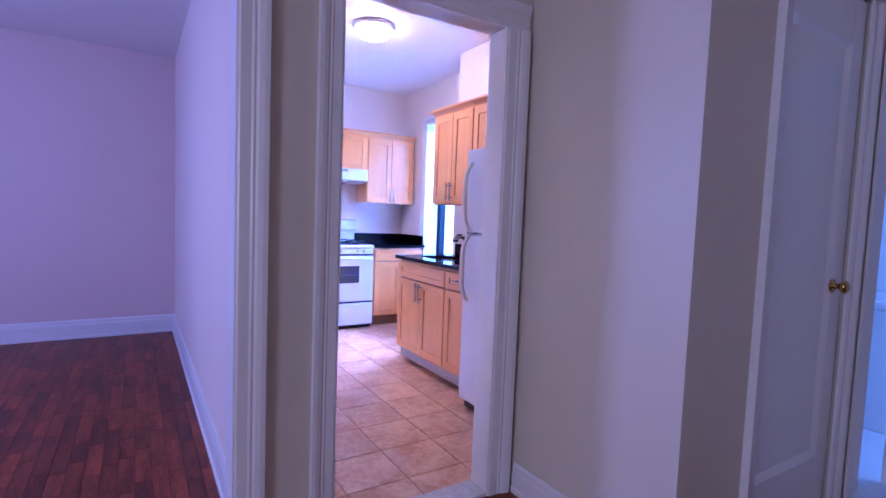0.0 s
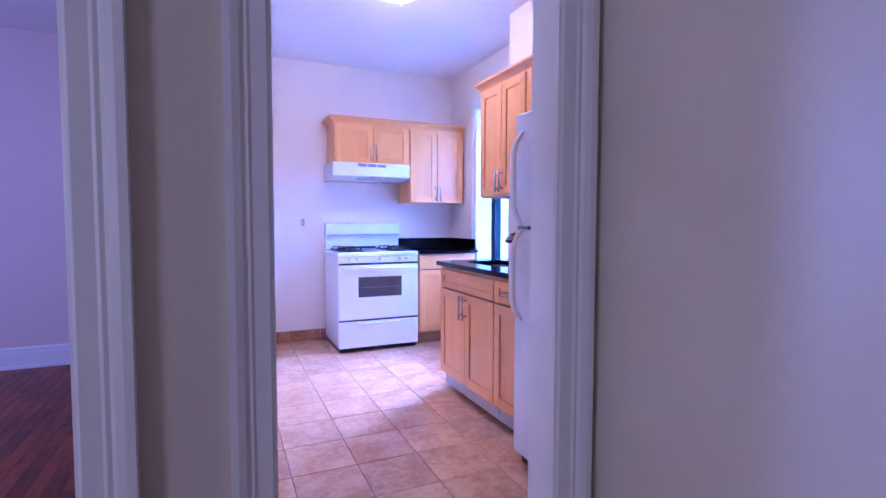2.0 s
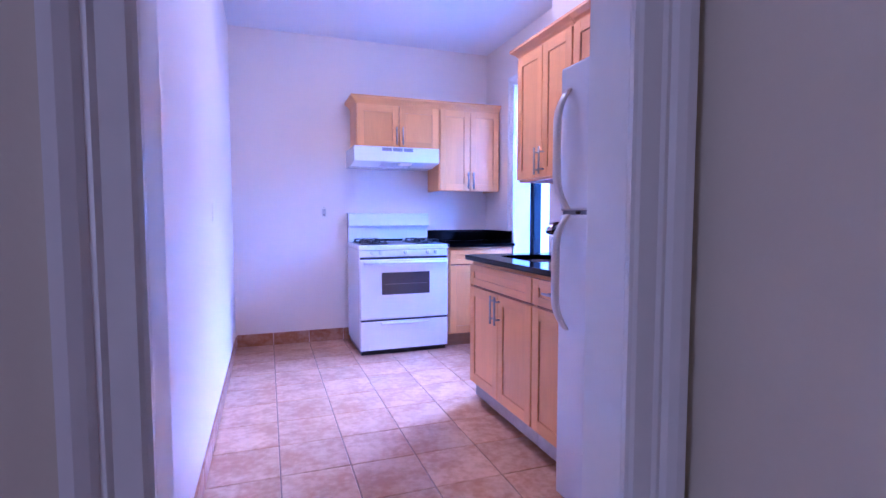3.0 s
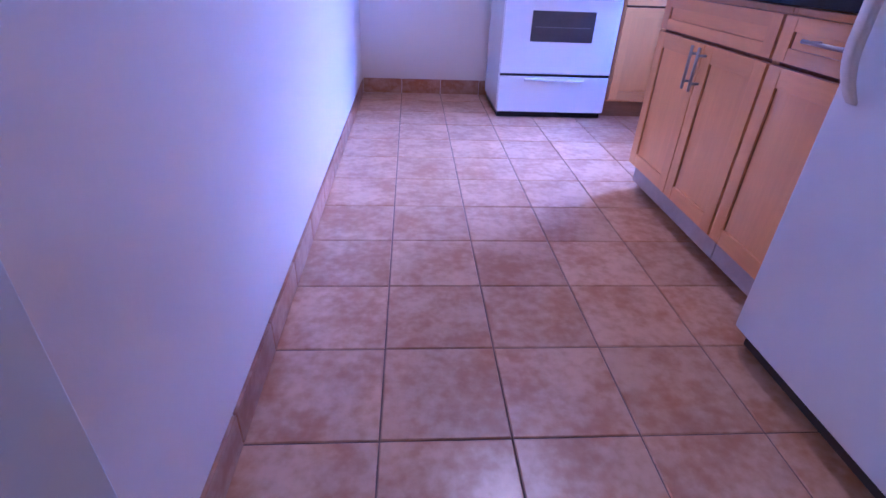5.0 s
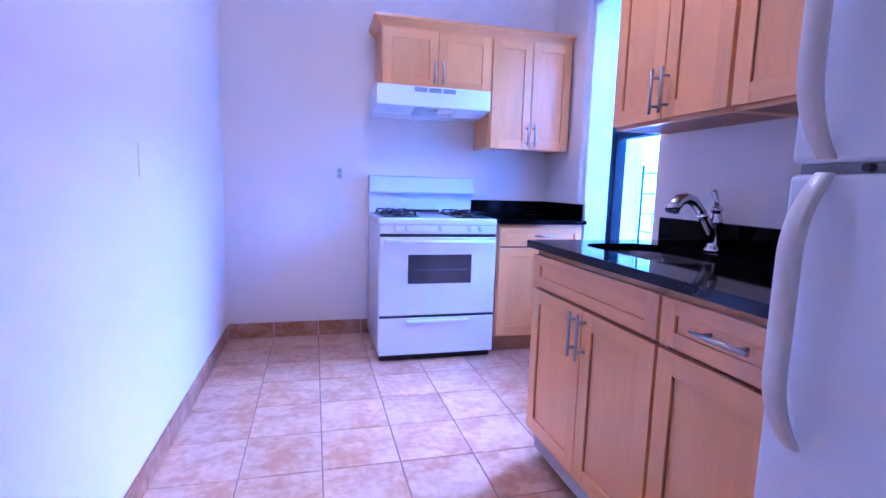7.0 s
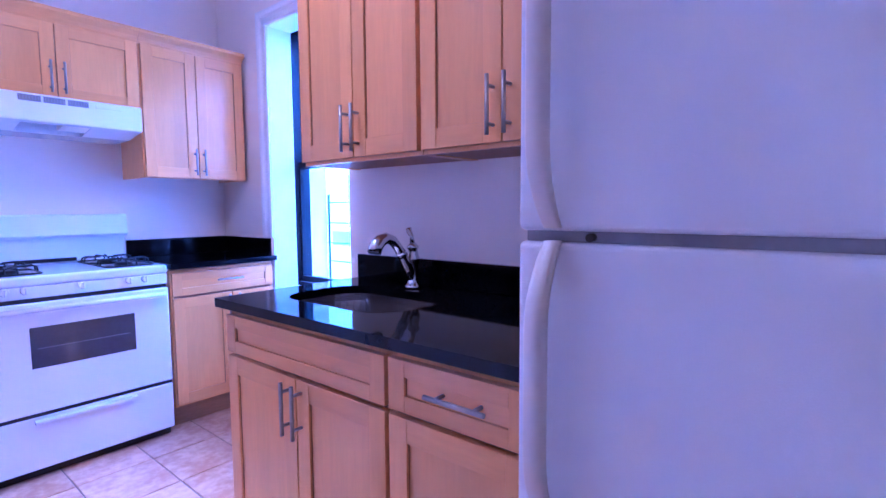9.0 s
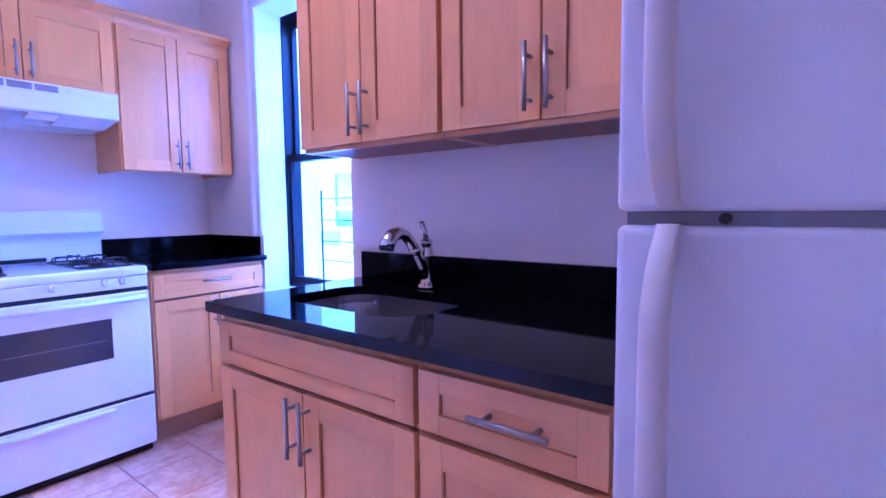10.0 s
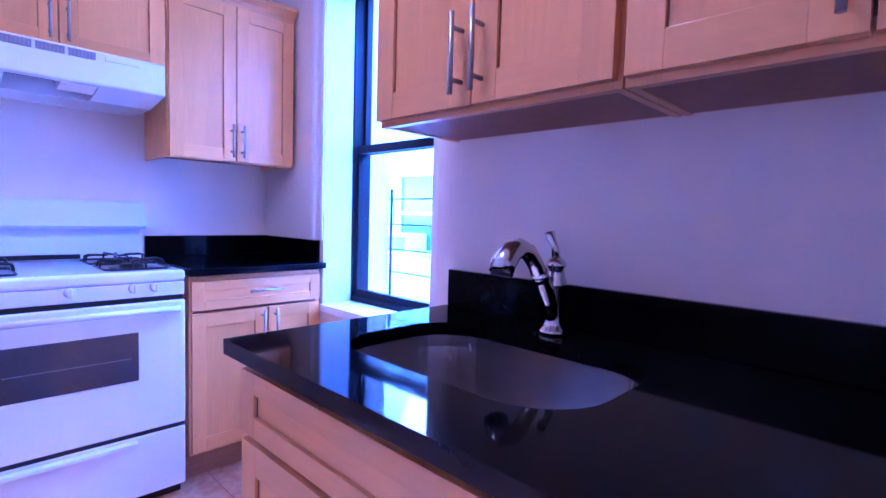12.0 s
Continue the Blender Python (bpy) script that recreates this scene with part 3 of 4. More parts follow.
def slab(outer, hole, z0, z1):
    bm = bmesh.new()
    loops = []
    for pts in (outer, hole):
        vs = [bm.verts.new((x, y, z1)) for x, y in pts]
        loops += [bm.edges.new((vs[k], vs[(k + 1) % len(vs)])) for k in range(len(vs))]
    top = [g for g in bmesh.ops.triangle_fill(bm, edges=loops, use_beauty=True)["geom"] if isinstance(g, bmesh.types.BMFace)]
    ext = bmesh.ops.extrude_face_region(bm, geom=top)
    for g in ext["geom"]:
        if isinstance(g, bmesh.types.BMVert):
            g.co.z = z0
    bmesh.ops.recalc_face_normals(bm, faces=bm.faces[:])
    rim = [e for e in bm.edges if len(e.link_faces) == 2 and abs(e.calc_face_angle(0)) > 0.9 and all(v.co.z == z1 for v in e.verts)]
    bmesh.ops.bevel(bm, geom=rim, offset=0.003, segments=2, affect="EDGES", profile=0.5)
    bm.normal_update()
    # Faces along the front edge get the painted sheen.
    for f in bm.faces:
        f.material_index = 1 if abs(f.normal.z) < 0.1 and min(v.co.x for v in f.verts) < CFX + 0.001 else 0
    return bm


wt = thing("worktop", ((CFX + XB) / 2, 3.43, CB), "polished black granite worktop with a rounded sink cut-out", "worktop")
part("slab", slab([(CFX, 2.845), (XB, 2.845), (XB, 4.028), (CFX, 4.028)], rounded(SX0, SX1, SV0, SV1, SR), CB, CT), GRANITE, wt).data.materials.append(GRANITE_LIT_EDGE)
part("backsplash", box(XB - 0.02, XB, 2.845, 4.028, CT + 0.0005, 1.014, 0.002), GRANITE, wt)
wt2 = thing("worktop", (2.76, 5.5, CB), "small black granite corner worktop beside the stove", "worktop")
part("slab", box(2.442, XR, BY - 0.022, YE, CB, CT, 0.003), GRANITE, wt2)
part("backsplash", box(2.442, XR, YE - 0.02, YE, CT + 0.0005, 1.022, 0.002), GRANITE, wt2)
part("side_splash", box(XR - 0.02, XR, 5.262, YE - 0.02, CT + 0.0005, 1.022, 0.002), GRANITE, wt2)

sink = thing("sink", ((SX0 + SX1) / 2, (SV0 + SV1) / 2, 0.72), "undermounted brushed steel sink bowl", "sink")
bm = bmesh.new()
rings = []
for off, z, r in ((-0.024, CB - 0.001, SR), (-0.010, CB - 0.001, SR), (-0.008, CB - 0.03, SR), (0.006, 0.76, SR), (0.018, 0.735, SR), (0.05, 0.722, SR - 0.02), (0.11, 0.718, 0.05)):
    rings.append([bm.verts.new((x, y, z)) for x, y in rounded(SX0 + off, SX1 - off, SV0 + off, SV1 - off, r)])
for i, (a, b) in enumerate(zip(rings, rings[1:])):
    for k in range(len(a)):
        bm.faces.new((a[k], a[(k + 1) % len(a)], b[(k + 1) % len(a)], b[k])).smooth = i > 2
bm.faces.new(rings[-1])
bmesh.ops.recalc_face_normals(bm, faces=bm.faces[:])
part("bowl", bm, SINKSTEEL, sink)
part("drain", lathe(2.43, 3.65, [(0.043, 0.719), (0.043, 0.722), (0.034, 0.7225), (0.030, 0.7195)], 24), CHROME, sink, "round strainer")

fx, fy = 2.657, 3.644
tap = thing("kitchen_tap", (fx, fy, CT), "polished chrome single-lever tap with a pull-out spray spout", "tap")
part("base", lathe(fx, fy, [(0.030, CT), (0.031, CT + 0.006), (0.028, CT + 0.012), (0.022, CT + 0.018), (0.019, CT + 0.03), (0.0195, CT + 0.09), (0.024, CT + 0.10), (0.025, CT + 0.112), (0.020, CT + 0.125), (0.018, CT + 0.14), (0.022, CT + 0.147), (0.022, CT + 0.153), (0.012, CT + 0.165)], 28), CHROME, tap)
sp = [(fx - 0.004, fy, CT + 0.035), (fx - 0.022, fy + 0.001, CT + 0.075), (fx - 0.050, fy + 0.002, CT + 0.120), (fx - 0.075, fy + 0.003, CT + 0.155), (fx - 0.100, fy + 0.004, CT + 0.180), (fx - 0.128, fy + 0.005, CT + 0.188), (fx - 0.156, fy + 0.006, CT + 0.180), (fx - 0.177, fy + 0.006, CT + 0.160), (fx - 0.184, fy + 0.006, CT + 0.142)]
part("spout", tube(sp, [0.016, 0.0165, 0.0165, 0.0165, 0.0175, 0.0195, 0.0225, 0.0245, 0.024], 20), CHROME, tap)
part("spray_face", tube([(fx - 0.184, fy + 0.006, CT + 0.142), (fx - 0.1852, fy + 0.006, CT + 0.137)], [0.020, 0.019], 20), BLACK, tap, "dark spray face")
part("collar", tube([sp[2], [0.5 * (a + b) for a, b in zip(sp[2], sp[3])]], [0.0185, 0.0183], 20), CHROME, tap)
part("lever", tube([(fx, fy, CT + 0.16), (fx + 0.001, fy + 0.006, CT + 0.19), (fx + 0.002, fy + 0.018, CT + 0.206), (fx + 0.002, fy + 0.021, CT + 0.219)], [0.010, 0.0075, 0.011, 0.010], 14), CHROME, tap, "chrome lever")

# ---- stove ----
SX, SE, SF = 1.655, 2.418, 5.215      # sides and front of the body
st = thing("stove", ((SX + SE) / 2, SF + 0.3, 0), "white enamel gas stove with four black burner grates", "stove")
part("body", box(SX, SE, SF, 5.82, 0.045, 0.885, 0.004), ENAMEL, st)
# Base in black to carry the shadow between drawer and floor.
part("plinth", box(SX + 0.012, SE - 0.012, SF + 0.005, 5.80, 0.0, 0.045), BLACK, st, "recessed base blackened as the shadow under the stove")
part("cooktop", box(SX - 0.004, SE + 0.004, SF - 0.022, 5.80, 0.872, 0.918, 0.014, 4), ENAMEL, st)
part("control_panel", box(SX, SE, SF - 0.018, SF, 0.818, 0.872, 0.004), ENAMEL, st)
for u in (1.764, 1.834, 2.046, 2.240, 2.312):
    kb = part("knob", tube([(u, SF - 0.018, 0.856), (u, SF - 0.026, 0.856), (u, SF - 0.040, 0.856)], [0.019, 0.018, 0.015], 20), ENAMEL, st)
    part("grip", box(u - 0.004, u + 0.004, SF - 0.047, SF - 0.039, 0.841, 0.871, 0.002), ENAMEL, kb)
od = part("oven_door", box(SX + 0.002, SE - 0.002, SF - 0.034, SF - 0.001, 0.300, 0.800, 0.008, 3), ENAMEL, st)
part("window", box(1.835, 2.250, SF - 0.0365, SF - 0.033, 0.505, 0.690, 0.0015), DARKGLASS, od, "dark oven window")
part("rack_line", box(1.86, 2.225, SF - 0.0372, SF - 0.0362, 0.592, 0.595), RACK, od)
hb = add_tube(bmesh.new(), [(SX + 0.03, SF - 0.062, 0.772), (SE - 0.03, SF - 0.062, 0.772)], 0.0115, 14)
for u in (SX + 0.045, SE - 0.045):
    add_box(hb, u - 0.014, u + 0.014, SF - 0.062, SF - 0.033, 0.762, 0.782, 0.003)
part("handle", hb, ENAMEL, od, "white bar handle")
dw = part("drawer", box(SX + 0.002, SE - 0.002, SF - 0.032, SF - 0.001, 0.042, 0.286, 0.008, 3), ENAMEL, st)
part("handle", prism([(SF - 0.030, 0.272), (SF - 0.052, 0.268), (SF - 0.054, 0.258), (SF - 0.046, 0.255), (SF - 0.030, 0.258)], "x", 1.83, 2.24), ENAMEL, dw, "white finger pull")
# Black strips fill the gaps to paint the shadow lines between the fronts.
part("door_gap_shade", box(SX + 0.006, SE - 0.006, SF - 0.029, SF - 0.002, 0.285, 0.302), BLACK, st)
part("panel_gap_shade", box(SX + 0.006, SE - 0.006, SF - 0.016, SF - 0.002, 0.799, 0.819), BLACK, st)
part("backguard", add_prism(box(SX, SE, 5.775, 5.835, 0.90, 1.06, 0.004), [(5.835, 1.06), (5.742, 1.058), (5.728, 1.072), (5.741, 1.176), (5.755, 1.185), (5.835, 1.185)], "x", SX - 0.002, SE + 0.002), ENAMEL, st)
part("vent_slot", box(1.90, 2.17, 5.765, 5.778, 0.925, 0.945), BLACK, st, "dark oven vent slot")
for ux in (1.80, 2.272):
    for vy in (5.36, 5.62):
        br = part("burner", lathe(ux, vy, [(0.075, 0.914), (0.078, 0.9195), (0.060, 0.9195), (0.045, 0.917), (0.040, 0.932), (0.030, 0.936), (0.006, 0.937)], 28), BLACK, st, "black gas burner")
        gb = bmesh.new()
        add_tube(gb, [(x, y, 0.9235) for x, y in rounded(ux - 0.112, ux + 0.112, vy - 0.118, vy + 0.118, 0.03, 4)] + [(ux + 0.112, vy + 0.088, 0.9235)], 0.0042, 8)
        for ca, sa in ((1, 0), (-1, 0), (0, 1), (0, -1)):
            for w in (-0.022, 0.022):
                px, py = w * sa, w * ca
                add_tube(gb, [(ux + 0.112 * ca + px, vy + 0.117 * sa + py, 0.923), (ux + 0.108 * ca + px, vy + 0.113 * sa + py, 0.947), (ux + 0.095 * ca + px, vy + 0.098 * sa + py, 0.953), (ux + 0.042 * ca + px * 0.6, vy + 0.042 * sa + py * 0.6, 0.951), (ux + 0.030 * ca, vy + 0.030 * sa, 0.949)], 0.0040, 8)
        part("grate", gb, BLACK, br, "black iron pan grate")

# ---- range hood ----
hood = thing("range_hood", (2.05, 5.6, 1.57), "white enamel range hood with grey vents under the cabinet", "range hood")
HX0, HX1 = 1.655, 2.410
RX0, RX1 = 1.905, 2.185               # recess in the underside
hp = [(YE, 1.754), (5.403, 1.754), (5.395, 1.746), (5.395, 1.632), (5.400, 1.626), (5.600, 1.596), (YE, 1.596)]
for u0, u1 in ((HX0, RX0), (RX1, HX1)):
    part("shell", prism(hp, "x", u0, u1), ENAMEL, hood)
part("shell", prism(hp[:4] + [(5.400, 1.626), (5.430, 1.6215), (5.430, 1.668), (5.620, 1.668), (5.620, 1.596), (YE, 1.596)], "x", RX0, RX1), ENAMEL, hood)
part("filter", box(RX0, RX1, 5.431, 5.619, 1.655, 1.667), FILTER, hood, "greasy mesh filter")
part("lamp_cover", prism([(5.432, 1.654), (5.432, 1.620), (5.520, 1.606), (5.535, 1.612), (5.535, 1.654)], "x", 2.065, 2.180), PLATE, hood, "plastic lamp cover")
for k in range(3):
    v0 = 1.895 + k * 0.095
    vp = part("vent", box(v0, v0 + 0.084, 5.3925, 5.396, 1.716, 1.744), VENTGREY, hood, "grey slotted vent")
    for j in range(7):
        part("slat", box(v0 + 0.004 + j * 0.0115, v0 + 0.0095 + j * 0.0115, 5.3905, 5.3935, 1.718, 1.742), GASKET, vp)
part("switch_strip", box(2.20, 2.32, 5.3925, 5.396, 1.722, 1.738, 0.001), ENAMEL, hood)

# ---- refrigerator ----
fr = thing("refrigerator", (2.35, 2.435, 0), "white top-freezer refrigerator with curved moulded handles", "refrigerator")
RF, RY0, RY1, RT, RS = 1.995, 2.06, 2.809, 1.695, 1.163
part("body", box(RF + 0.075, XB - 0.03, RY0, RY1, 0.03, RT - 0.012, 0.006), FRIDGE, fr)
part("gasket", box(RF + 0.062, RF + 0.076, RY0 + 0.012, RY1 - 0.012, 0.10, RT - 0.02), GASKET, fr)
d_up = part("freezer_door", box(RF, RF + 0.062, RY0, RY1, RS + 0.008, RT, 0.010, 4), FRIDGE, fr)
d_lo = part("fridge_door", box(RF, RF + 0.062, RY0, RY1, 0.075, RS - 0.008, 0.010, 4), FRIDGE, fr)
part("seam", box(RF + 0.012, RF + 0.06, RY0 + 0.01, RY1 - 0.01, RS - 0.012, RS + 0.012), VENTGREY, fr, "grey gap between the doors")
# Kick strip coloured dark for the shaded gap below the door.
part("kick_strip_shade", box(RF + 0.045, RF + 0.07, RY0 + 0.01, RY1 - 0.01, 0.012, 0.072, 0.003), SLOT, fr)
for v in (RY0 + 0.06, RY1 - 0.06):
    for xx in (RF + 0.12, XB - 0.12):
        part("foot", lathe(xx, v, [(0.02, 0.0), (0.02, 0.012), (0.012, 0.014), (0.012, 0.035)], 12), BLACK, fr)
part("hinge_pin", tube([(RF - 0.001, 2.695, RS), (RF + 0.02, 2.695, RS)], 0.006, 10), BLACK, fr)


def bow(parent, z0, z1, v):
    """A bowed moulded handle that stands out from the door, close to it at its ends."""
    bm = bmesh.new()
    n, length = 28, z1 - z0
    rows = []
    for k in range(n + 1):
        s = 0.5 - 0.5 * math.cos(math.pi * k / n)
        e = min(1.0, min(s, 1 - s) * length / 0.13)
        arch = 1 - (1 - e) ** 2.2
        out = 0.050 * arch
        w, th = 0.013 + 0.003 * arch, 0.008 + 0.004 * arch
        rows.append([bm.verts.new((RF - out - th * math.copysign(abs(math.cos(a)) ** 0.6, math.cos(a)), v + w * math.copysign(abs(math.sin(a)) ** 0.6, math.sin(a)), z0 + length * s)) for a in (2 * math.pi * q / 12 for q in range(12))])
    for a, b in zip(rows, rows[1:]):
        for k in range(12):
            bm.faces.new((a[k], a[(k + 1) % 12], b[(k + 1) % 12], b[k])).smooth = True
    bm.faces.new(rows[0])
    bm.faces.new(rows[-1])
    bmesh.ops.recalc_face_normals(bm, faces=bm.faces[:])
    part("handle", bm, FRIDGE_H, parent, "bowed off-white plastic handle")


bow(d_up, RS + 0.012, RT - 0.085, 2.750)
bow(d_lo, RS - 0.435, RS - 0.006, 2.750)


# ---- switch and outlets ----
def plate(name, ax, u, d, z, label, face, toward=-1, w=0.036, h=0.058):
    ob = thing(name, pt(ax, u, d, z), label, name.split("_")[-1])
    bm = bmesh.new()
    thick = 0.003 if face == "blank" else 0.006
    fbox(bm, ax, u - w, u + w, d, d + toward * thick, z - h, z + h, 0.0012)
    part("cover_plate", bm, WALL if face == "blank" else PLATE, ob)
    if face == "blank":
        return ob
    if face == "switch":
        part("slot", fbox(bmesh.new(), ax, u - 0.009, u + 0.009, d + toward * 0.005, d + toward * 0.0068, z - 0.016, z + 0.016), SLOT, ob)
        part("toggle", fbox(bmesh.new(), ax, u - 0.005, u + 0.005, d + toward * 0.006, d + toward * 0.018, z + 0.001, z + 0.013, 0.0015), PLATE, ob)
    else:
        rc = part("receptacle", fbox(bmesh.new(), ax, u - 0.017, u + 0.017, d + toward * 0.005, d + toward * 0.0085, z - 0.034, z + 0.034, 0.002), RECEPT, ob)
        for dz in (-0.019, 0.019):
            for du in (-0.0065, 0.0065):
                part("slot", fbox(bmesh.new(), ax, u + du - 0.0016, u + du + 0.0016, d + toward * 0.008, d + toward * 0.009, z + dz - 0.004, z + dz + 0.006), SLOT, rc)
            part("ground_hole", fbox(bmesh.new(), ax, u - 0.0025, u + 0.0025, d + toward * 0.008, d + toward * 0.009, z + dz - 0.012, z + dz - 0.007), SLOT, rc)
    for dz in (0.012 - h, h - 0.012):
        part("screw", tube([pt(ax, u, d + toward * 0.005, z + dz), pt(ax, u, d + toward * 0.0072, z + dz)], 0.003, 10), STEEL, ob)
    return ob


plate("light_switch", "x", 2.70, XL, 1.20, "ivory toggle light switch on the partition wall", "switch", 1)
plate("wall_plate", "x", 4.19, XL, 1.18, "blank cover plate painted over like the partition wall", "blank", 1)
plate("power_outlet", "y", 1.447, YE, 1.19, "ivory outlet plate on the end wall", "outlet")
plate("power_outlet", "x", 2.952, XB, 1.211, "ivory duplex outlet above the black backsplash", "outlet", -1, 0.042, 0.062)

# ---- window, guard and what lies outside ----
win = thing("window_1", (XG, (WY0 + WY1) / 2, WZ0), "dark bronze double-hung window with bright daylight behind", "window", kind="structure")
fo, fi = XG, XG + 0.10
F = 0.020
wf = bmesh.new()
add_box(wf, fo - 0.012, fi, WY0, WY0 + F, WZ0, WZ1, 0.003)
add_box(wf, fo - 0.012, fi, WY1 - F, WY1, WZ0, WZ1, 0.003)
add_box(wf, fo - 0.012, fi, WY0 + F, WY1 - F, WZ1 - F, WZ1, 0.003)
add_box(wf, fo - 0.012, fi, WY0 + F, WY1 - F, WZ0, WZ0 + 0.03, 0.003)
part("window_frame", wf, WINFRAME, win)
WM = 1.49
for nm, z0, z1, dx in (("lower_sash", WZ0 + 0.03, WM + 0.02, 0.012), ("upper_sash", WM - 0.02, WZ1 - F, 0.050)):
    sb = bmesh.new()
    a, b = WY0 + F, WY1 - F
    for q in ((a, a + 0.017, z0, z1), (b - 0.017, b, z0, z1), (a + 0.017, b - 0.017, z0, z0 + 0.035), (a + 0.017, b - 0.017, z1 - 0.040, z1)):
        add_box(sb, fo + dx, fo + dx + 0.034, q[0], q[1], q[2], q[3], 0.002)
    s = part(nm, sb, WINFRAME, win)
    pn = part("pane", box(fo + dx + 0.015, fo + dx + 0.019, a + 0.015, b - 0.015, z0 + 0.033, z1 - 0.038), PANE, s, "clear glass pane")
    pn.visible_shadow = False
part("window_sill", box(XR - 0.02, fo - 0.012, WY0, WY1, WZ0 - 0.03, WZ0 + 0.006, 0.004), TRIM, win, "white painted sill")
for v0, v1 in ((WY0 - 0.004, WY0 + 0.014), (WY1 - 0.014, WY1 + 0.004)):
    part("reveal", box(XR + 0.001, fo - 0.012, v0, v1, WZ0, WZ1), TRIM, win)
part("reveal_head", box(XR + 0.001, fo - 0.012, WY0, WY1, WZ1 - 0.014, WZ1 + 0.004), TRIM, win)
wc = thing("trim_window", (XR, (WY0 + WY1) / 2, WZ0), "white painted moulded window casing", "window trim", kind="structure")
W = 0.075
for e0, e1, zb in ((WY1 - 0.012, WY1 + W, 1.0235), (WY0 + 0.012, WY0 - W, WZ0 - 0.03)):
    part("casing", prism([(XR - d * 0.8, v) for v, d in casing_profile(e0, e1, 0.03)], "z", zb, WZ1 + W), TRIM, wc)
part("head_casing", prism([(XR - d * 0.8, z) for z, d in casing_profile(WZ1 - 0.012, WZ1 + W, 0.03)], "y", WY0 - W, WY1 + W), TRIM, wc)

guard = thing("window_guard", (3.52, 4.84, WZ0), "dark painted iron window guard outside the sash", "window guard")
for z in (0.69, 0.843, 0.970, 1.109, 1.249):
    part("rail", tube([(3.512, WY0 - 0.08, z), (3.512, WY1 + 0.22, z)], 0.0042, 8), IRON, guard)
for v in (WY0 - 0.07, 5.228, WY1 + 0.21):
    part("post", box(3.502, 3.512, v - 0.008, v + 0.008, 0.655, 1.305, 0.002), IRON, guard)

solid("ground", box(-300, 300, -300, 300, -3.5, -3.3), CONCRETE, "grey concrete courtyard ground", "ground")
bld = thing("apartment_building", (8, 7, -3.3), "pale rendered apartment building across the courtyard", "building")
wins = [(9.84 + 2.5 * k, z) for k in range(-4, 7) for z in (-1.7, 1.2)]
part("wall", box(8, 13, -10, 34, -3.3, 3.55), FACADE, bld)
part("roof", box(7.85, 13.2, -10.2, 34.2, 3.55, 3.8, 0.03), CONCRETE, bld)
for v, z in wins:
    w_ = part("window", many([(7.93, 8.05, v - 0.55, v + 0.55, z - 0.75, z - 0.68), (7.93, 8.05, v - 0.55, v + 0.55, z + 0.68, z + 0.75), (7.93, 8.05, v - 0.55, v - 0.48, z - 0.68, z + 0.68), (7.93, 8.05, v + 0.48, v + 0.55, z - 0.68, z + 0.68), (7.95, 8.03, v - 0.48, v + 0.48, z - 0.03, z + 0.03)]), TRIM, bld)
    part("pane", box(7.97, 7.995, v - 0.48, v + 0.48, z - 0.68, z + 0.68), DARKPANE, w_)
ac = thing("air_conditioner", (7.75, 10.05, 0.42), "pale window air conditioner on the far facade", "air conditioner")
part("case", box(7.55, 7.97, 9.60, 10.50, 0.42, 0.84, 0.02), ENAMEL, ac)
part("grille", box(7.535, 7.552, 9.74, 10.36, 0.49, 0.77), GASKET, ac)

# ---- floors: tiles, planks, tile skirting ----
PITCH, GAP = 0.311, 0.0040
TX, TY = 0.986, 3.428
floor_k = solid("floor", many([(XL, XR, Y1, YE, -0.06, -0.004)]), GROUT, "terracotta tiled kitchen floor with dark grout", "floor")
cache = {}


def tile_mesh(w, d, h, b=0.0025):
    key = (round(w, 3), round(d, 3), round(h, 3))
    if key not in cache:
        x, y = w / 2, d / 2
        verts = [(s * x, t * y, -0.006) for s, t in ((-1, -1), (1, -1), (1, 1), (-1, 1))] + [(s * x, t * y, h - b) for s, t in ((-1, -1), (1, -1), (1, 1), (-1, 1))] + [(s * (x - b), t * (y - b), h) for s, t in ((-1, -1), (1, -1), (1, 1), (-1, 1))]
        faces = [(8, 9, 10, 11)] + [(k, (k + 1) % 4, 4 + (k + 1) % 4, 4 + k) for k in range(4)] + [(4 + k, 4 + (k + 1) % 4, 8 + (k + 1) % 4, 8 + k) for k in range(4)]
        me = bpy.data.meshes.new("tile")
        me.from_pydata(verts, [], faces)
        me.materials.append(TILE)
        cache[key] = me
    return cache[key]


rng = random.Random(4)
for i in range(-2, 8):
    for j in range(-5, 9):
        x0, x1 = max(TX + i * PITCH + GAP / 2, XL + 0.002), min(TX + (i + 1) * PITCH - GAP / 2, XR - 0.002)
        y0, y1 = max(TY + j * PITCH + GAP / 2, Y1 + 0.012), min(TY + (j + 1) * PITCH - GAP / 2, YE - 0.002)
        if x1 - x0 < 0.02 or y1 - y0 < 0.02 or (x0 > XB - 0.02 and y1 < YB):
            continue
        ob = new("tile", tile_mesh(x1 - x0, y1 - y0, 0.0))
        ob.parent = floor_k
        ob.location = ((x0 + x1) / 2, (y0 + y1) / 2, rng.uniform(-0.0006, 0.0006))
skirt = thing("baseboard_tile", (XL, 4, 0), "terracotta tile skirting along the kitchen walls", "baseboard", kind="structure")
for j in range(-5, 9):
    y0, y1 = max(TY + j * PITCH + 0.002, Y1 + 0.03), min(TY + (j + 1) * PITCH - 0.002, YE - 0.012)
    if y1 - y0 > 0.02:
        part("skirting_tile", box(XL, XL + 0.010, y0, y1, 0.0, 0.098, 0.002, 1), SKIRT_SHADE, skirt)
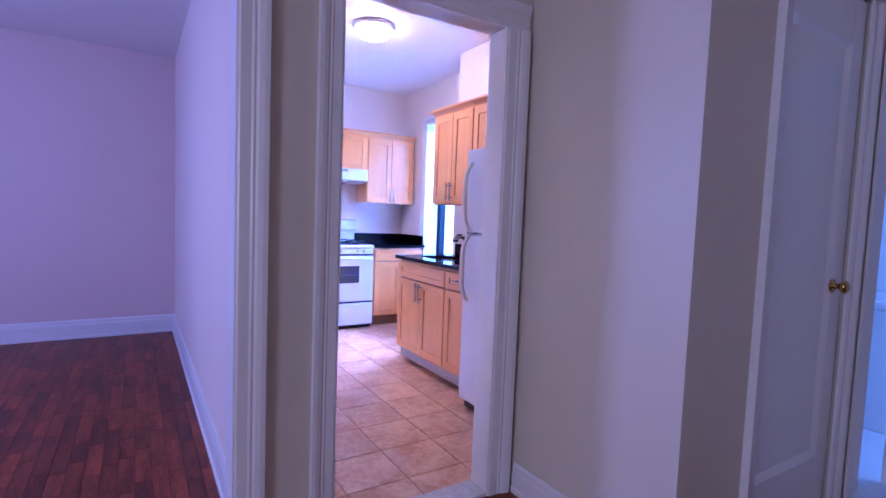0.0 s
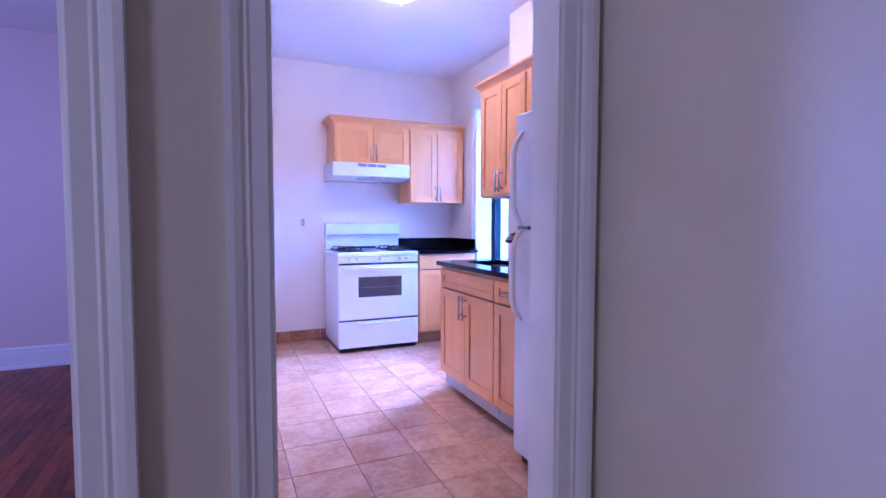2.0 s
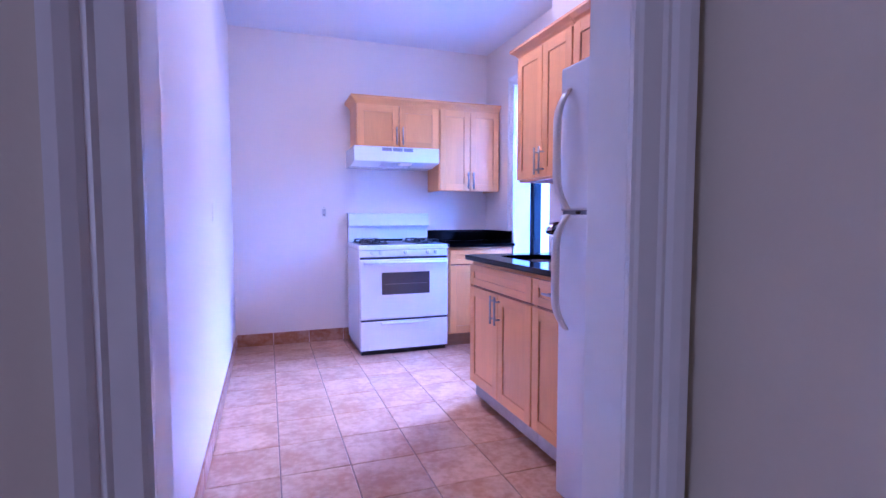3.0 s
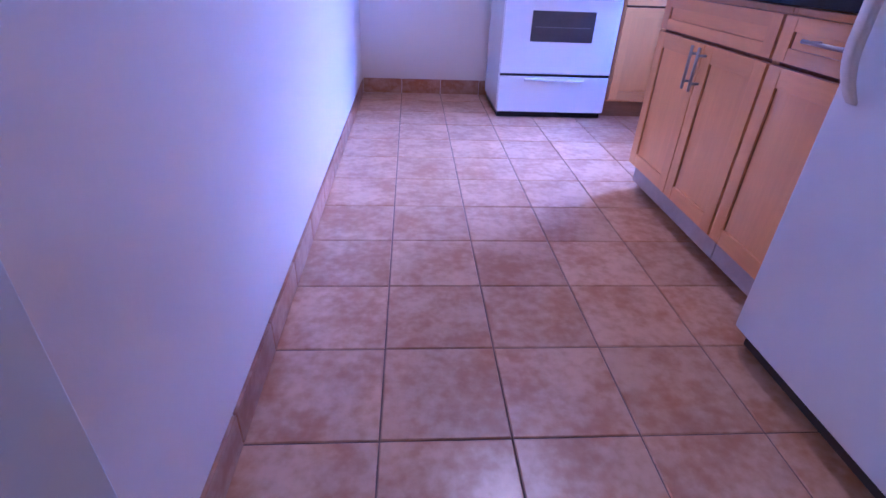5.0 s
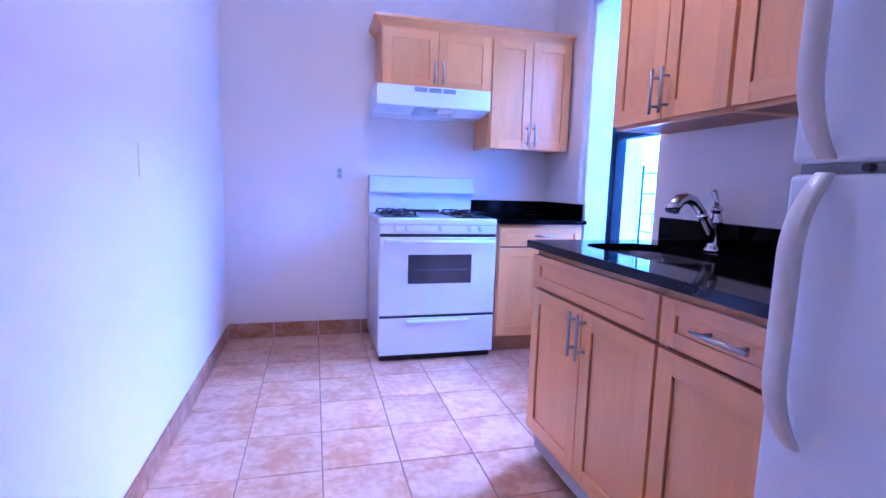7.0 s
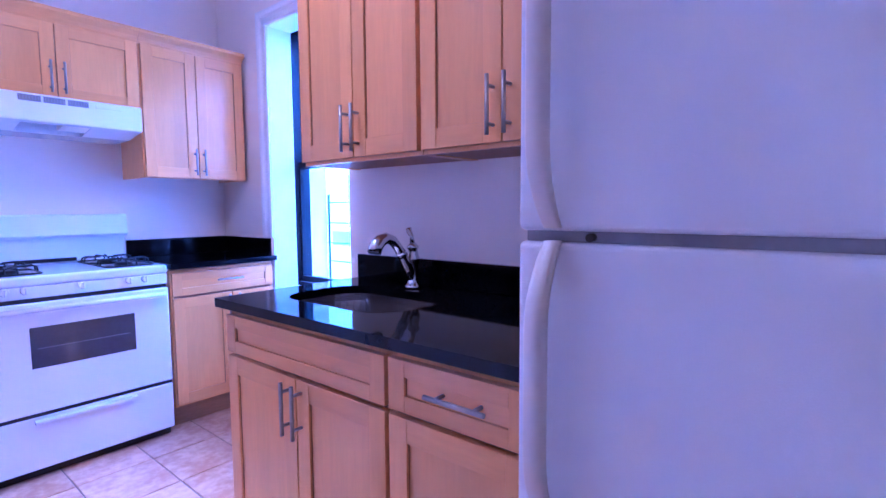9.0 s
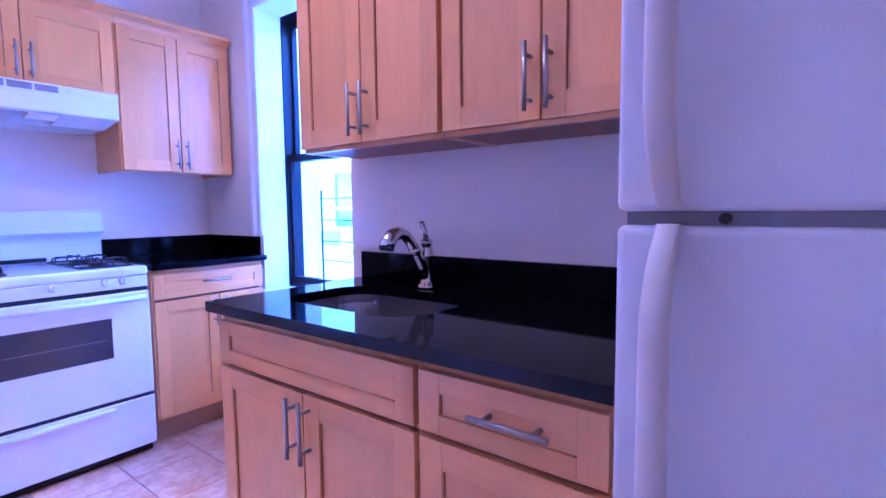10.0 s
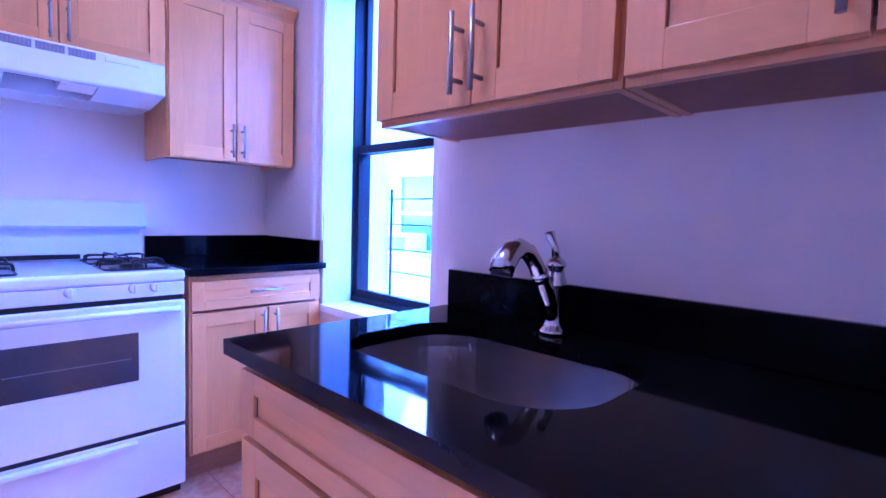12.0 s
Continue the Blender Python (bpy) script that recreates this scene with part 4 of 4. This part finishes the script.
for i in range(-2, 5):
    x0, x1 = max(TX + i * PITCH + 0.002, XL + 0.011), min(TX + (i + 1) * PITCH - 0.002, SE)
    if x1 - x0 > 0.02:
        part("skirting_tile", box(x0, x1, YE - 0.010, YE, 0.0, 0.110, 0.002, 1), SKIRT_SHADE, skirt)

floor_w = solid("floor_wood", many([(-3.2, LX, -2.15, 5.79, -0.06, -0.004), (LX, 3.2, -2.15, Y0, -0.06, -0.004)]), WOODGAP, "dark red stained oak strip floor", "floor")
PW = 0.068
plank_cache = {}


def plank_mesh(length):
    key = round(length, 2)
    if key not in plank_cache:
        x, y, b = PW / 2 - 0.0006, key / 2 - 0.0006, 0.0008
        verts = [(s * x, t * y, -0.006) for s, t in ((-1, -1), (1, -1), (1, 1), (-1, 1))] + [(s * x, t * y, -b) for s, t in ((-1, -1), (1, -1), (1, 1), (-1, 1))] + [(s * (x - b), t * (y - b), 0) for s, t in ((-1, -1), (1, -1), (1, 1), (-1, 1))]
        faces = [(8, 9, 10, 11)] + [(k, (k + 1) % 4, 4 + (k + 1) % 4, 4 + k) for k in range(4)] + [(4 + k, 4 + (k + 1) % 4, 8 + (k + 1) % 4, 8 + k) for k in range(4)]
        me = bpy.data.meshes.new("plank")
        me.from_pydata(verts, [], faces)
        me.materials.append(WOOD)
        plank_cache[key] = me
    return plank_cache[key]


rest_v, rest_f = [], []
x = LX - PW / 2
while x > -3.15:
    y = -2.14
    while y < 5.75:
        ln = min(rng.choice((0.24, 0.3, 0.36, 0.44)) - (rng.choice((0.0, 0.06, 0.12, 0.16)) if y < -2.1 else 0), 5.785 - y)
        if ln < 0.06:
            break
        if x > -1.15 and y + ln > 2.4:
            ob = new("plank", plank_mesh(ln))
            ob.parent = floor_w
            ob.location = (x, y + ln / 2, rng.uniform(-0.0003, 0.0003))
        else:
            n = len(rest_v)
            rest_v += [(x - PW / 2 + 0.0008, y, 0), (x + PW / 2 - 0.0008, y, 0), (x + PW / 2 - 0.0008, y + ln - 0.0012, 0), (x - PW / 2 + 0.0008, y + ln - 0.0012, 0)]
            rest_f.append((n, n + 1, n + 2, n + 3))
        y += ln
    x -= PW
x = LX + PW / 2
while x < 3.16:
    y = -2.14
    while y < Y0 - 0.03:
        ln = min(rng.choice((0.45, 0.6, 0.75, 0.9)), (HY if x > HX - 0.03 else Y0) - y)
        if ln < 0.06:
            break
        n = len(rest_v)
        rest_v += [(x - PW / 2 + 0.0008, y, 0), (x + PW / 2 - 0.0008, y, 0), (x + PW / 2 - 0.0008, y + ln - 0.0012, 0), (x - PW / 2 + 0.0008, y + ln - 0.0012, 0)]
        rest_f.append((n, n + 1, n + 2, n + 3))
        y += ln
    x += PW
me = bpy.data.meshes.new("planks_far")
me.from_pydata(rest_v, [], rest_f)
me.materials.append(WOOD)
tagged(new("planks_far", me), "dark red stained oak strips of the hall", "floor", "", "stuff")
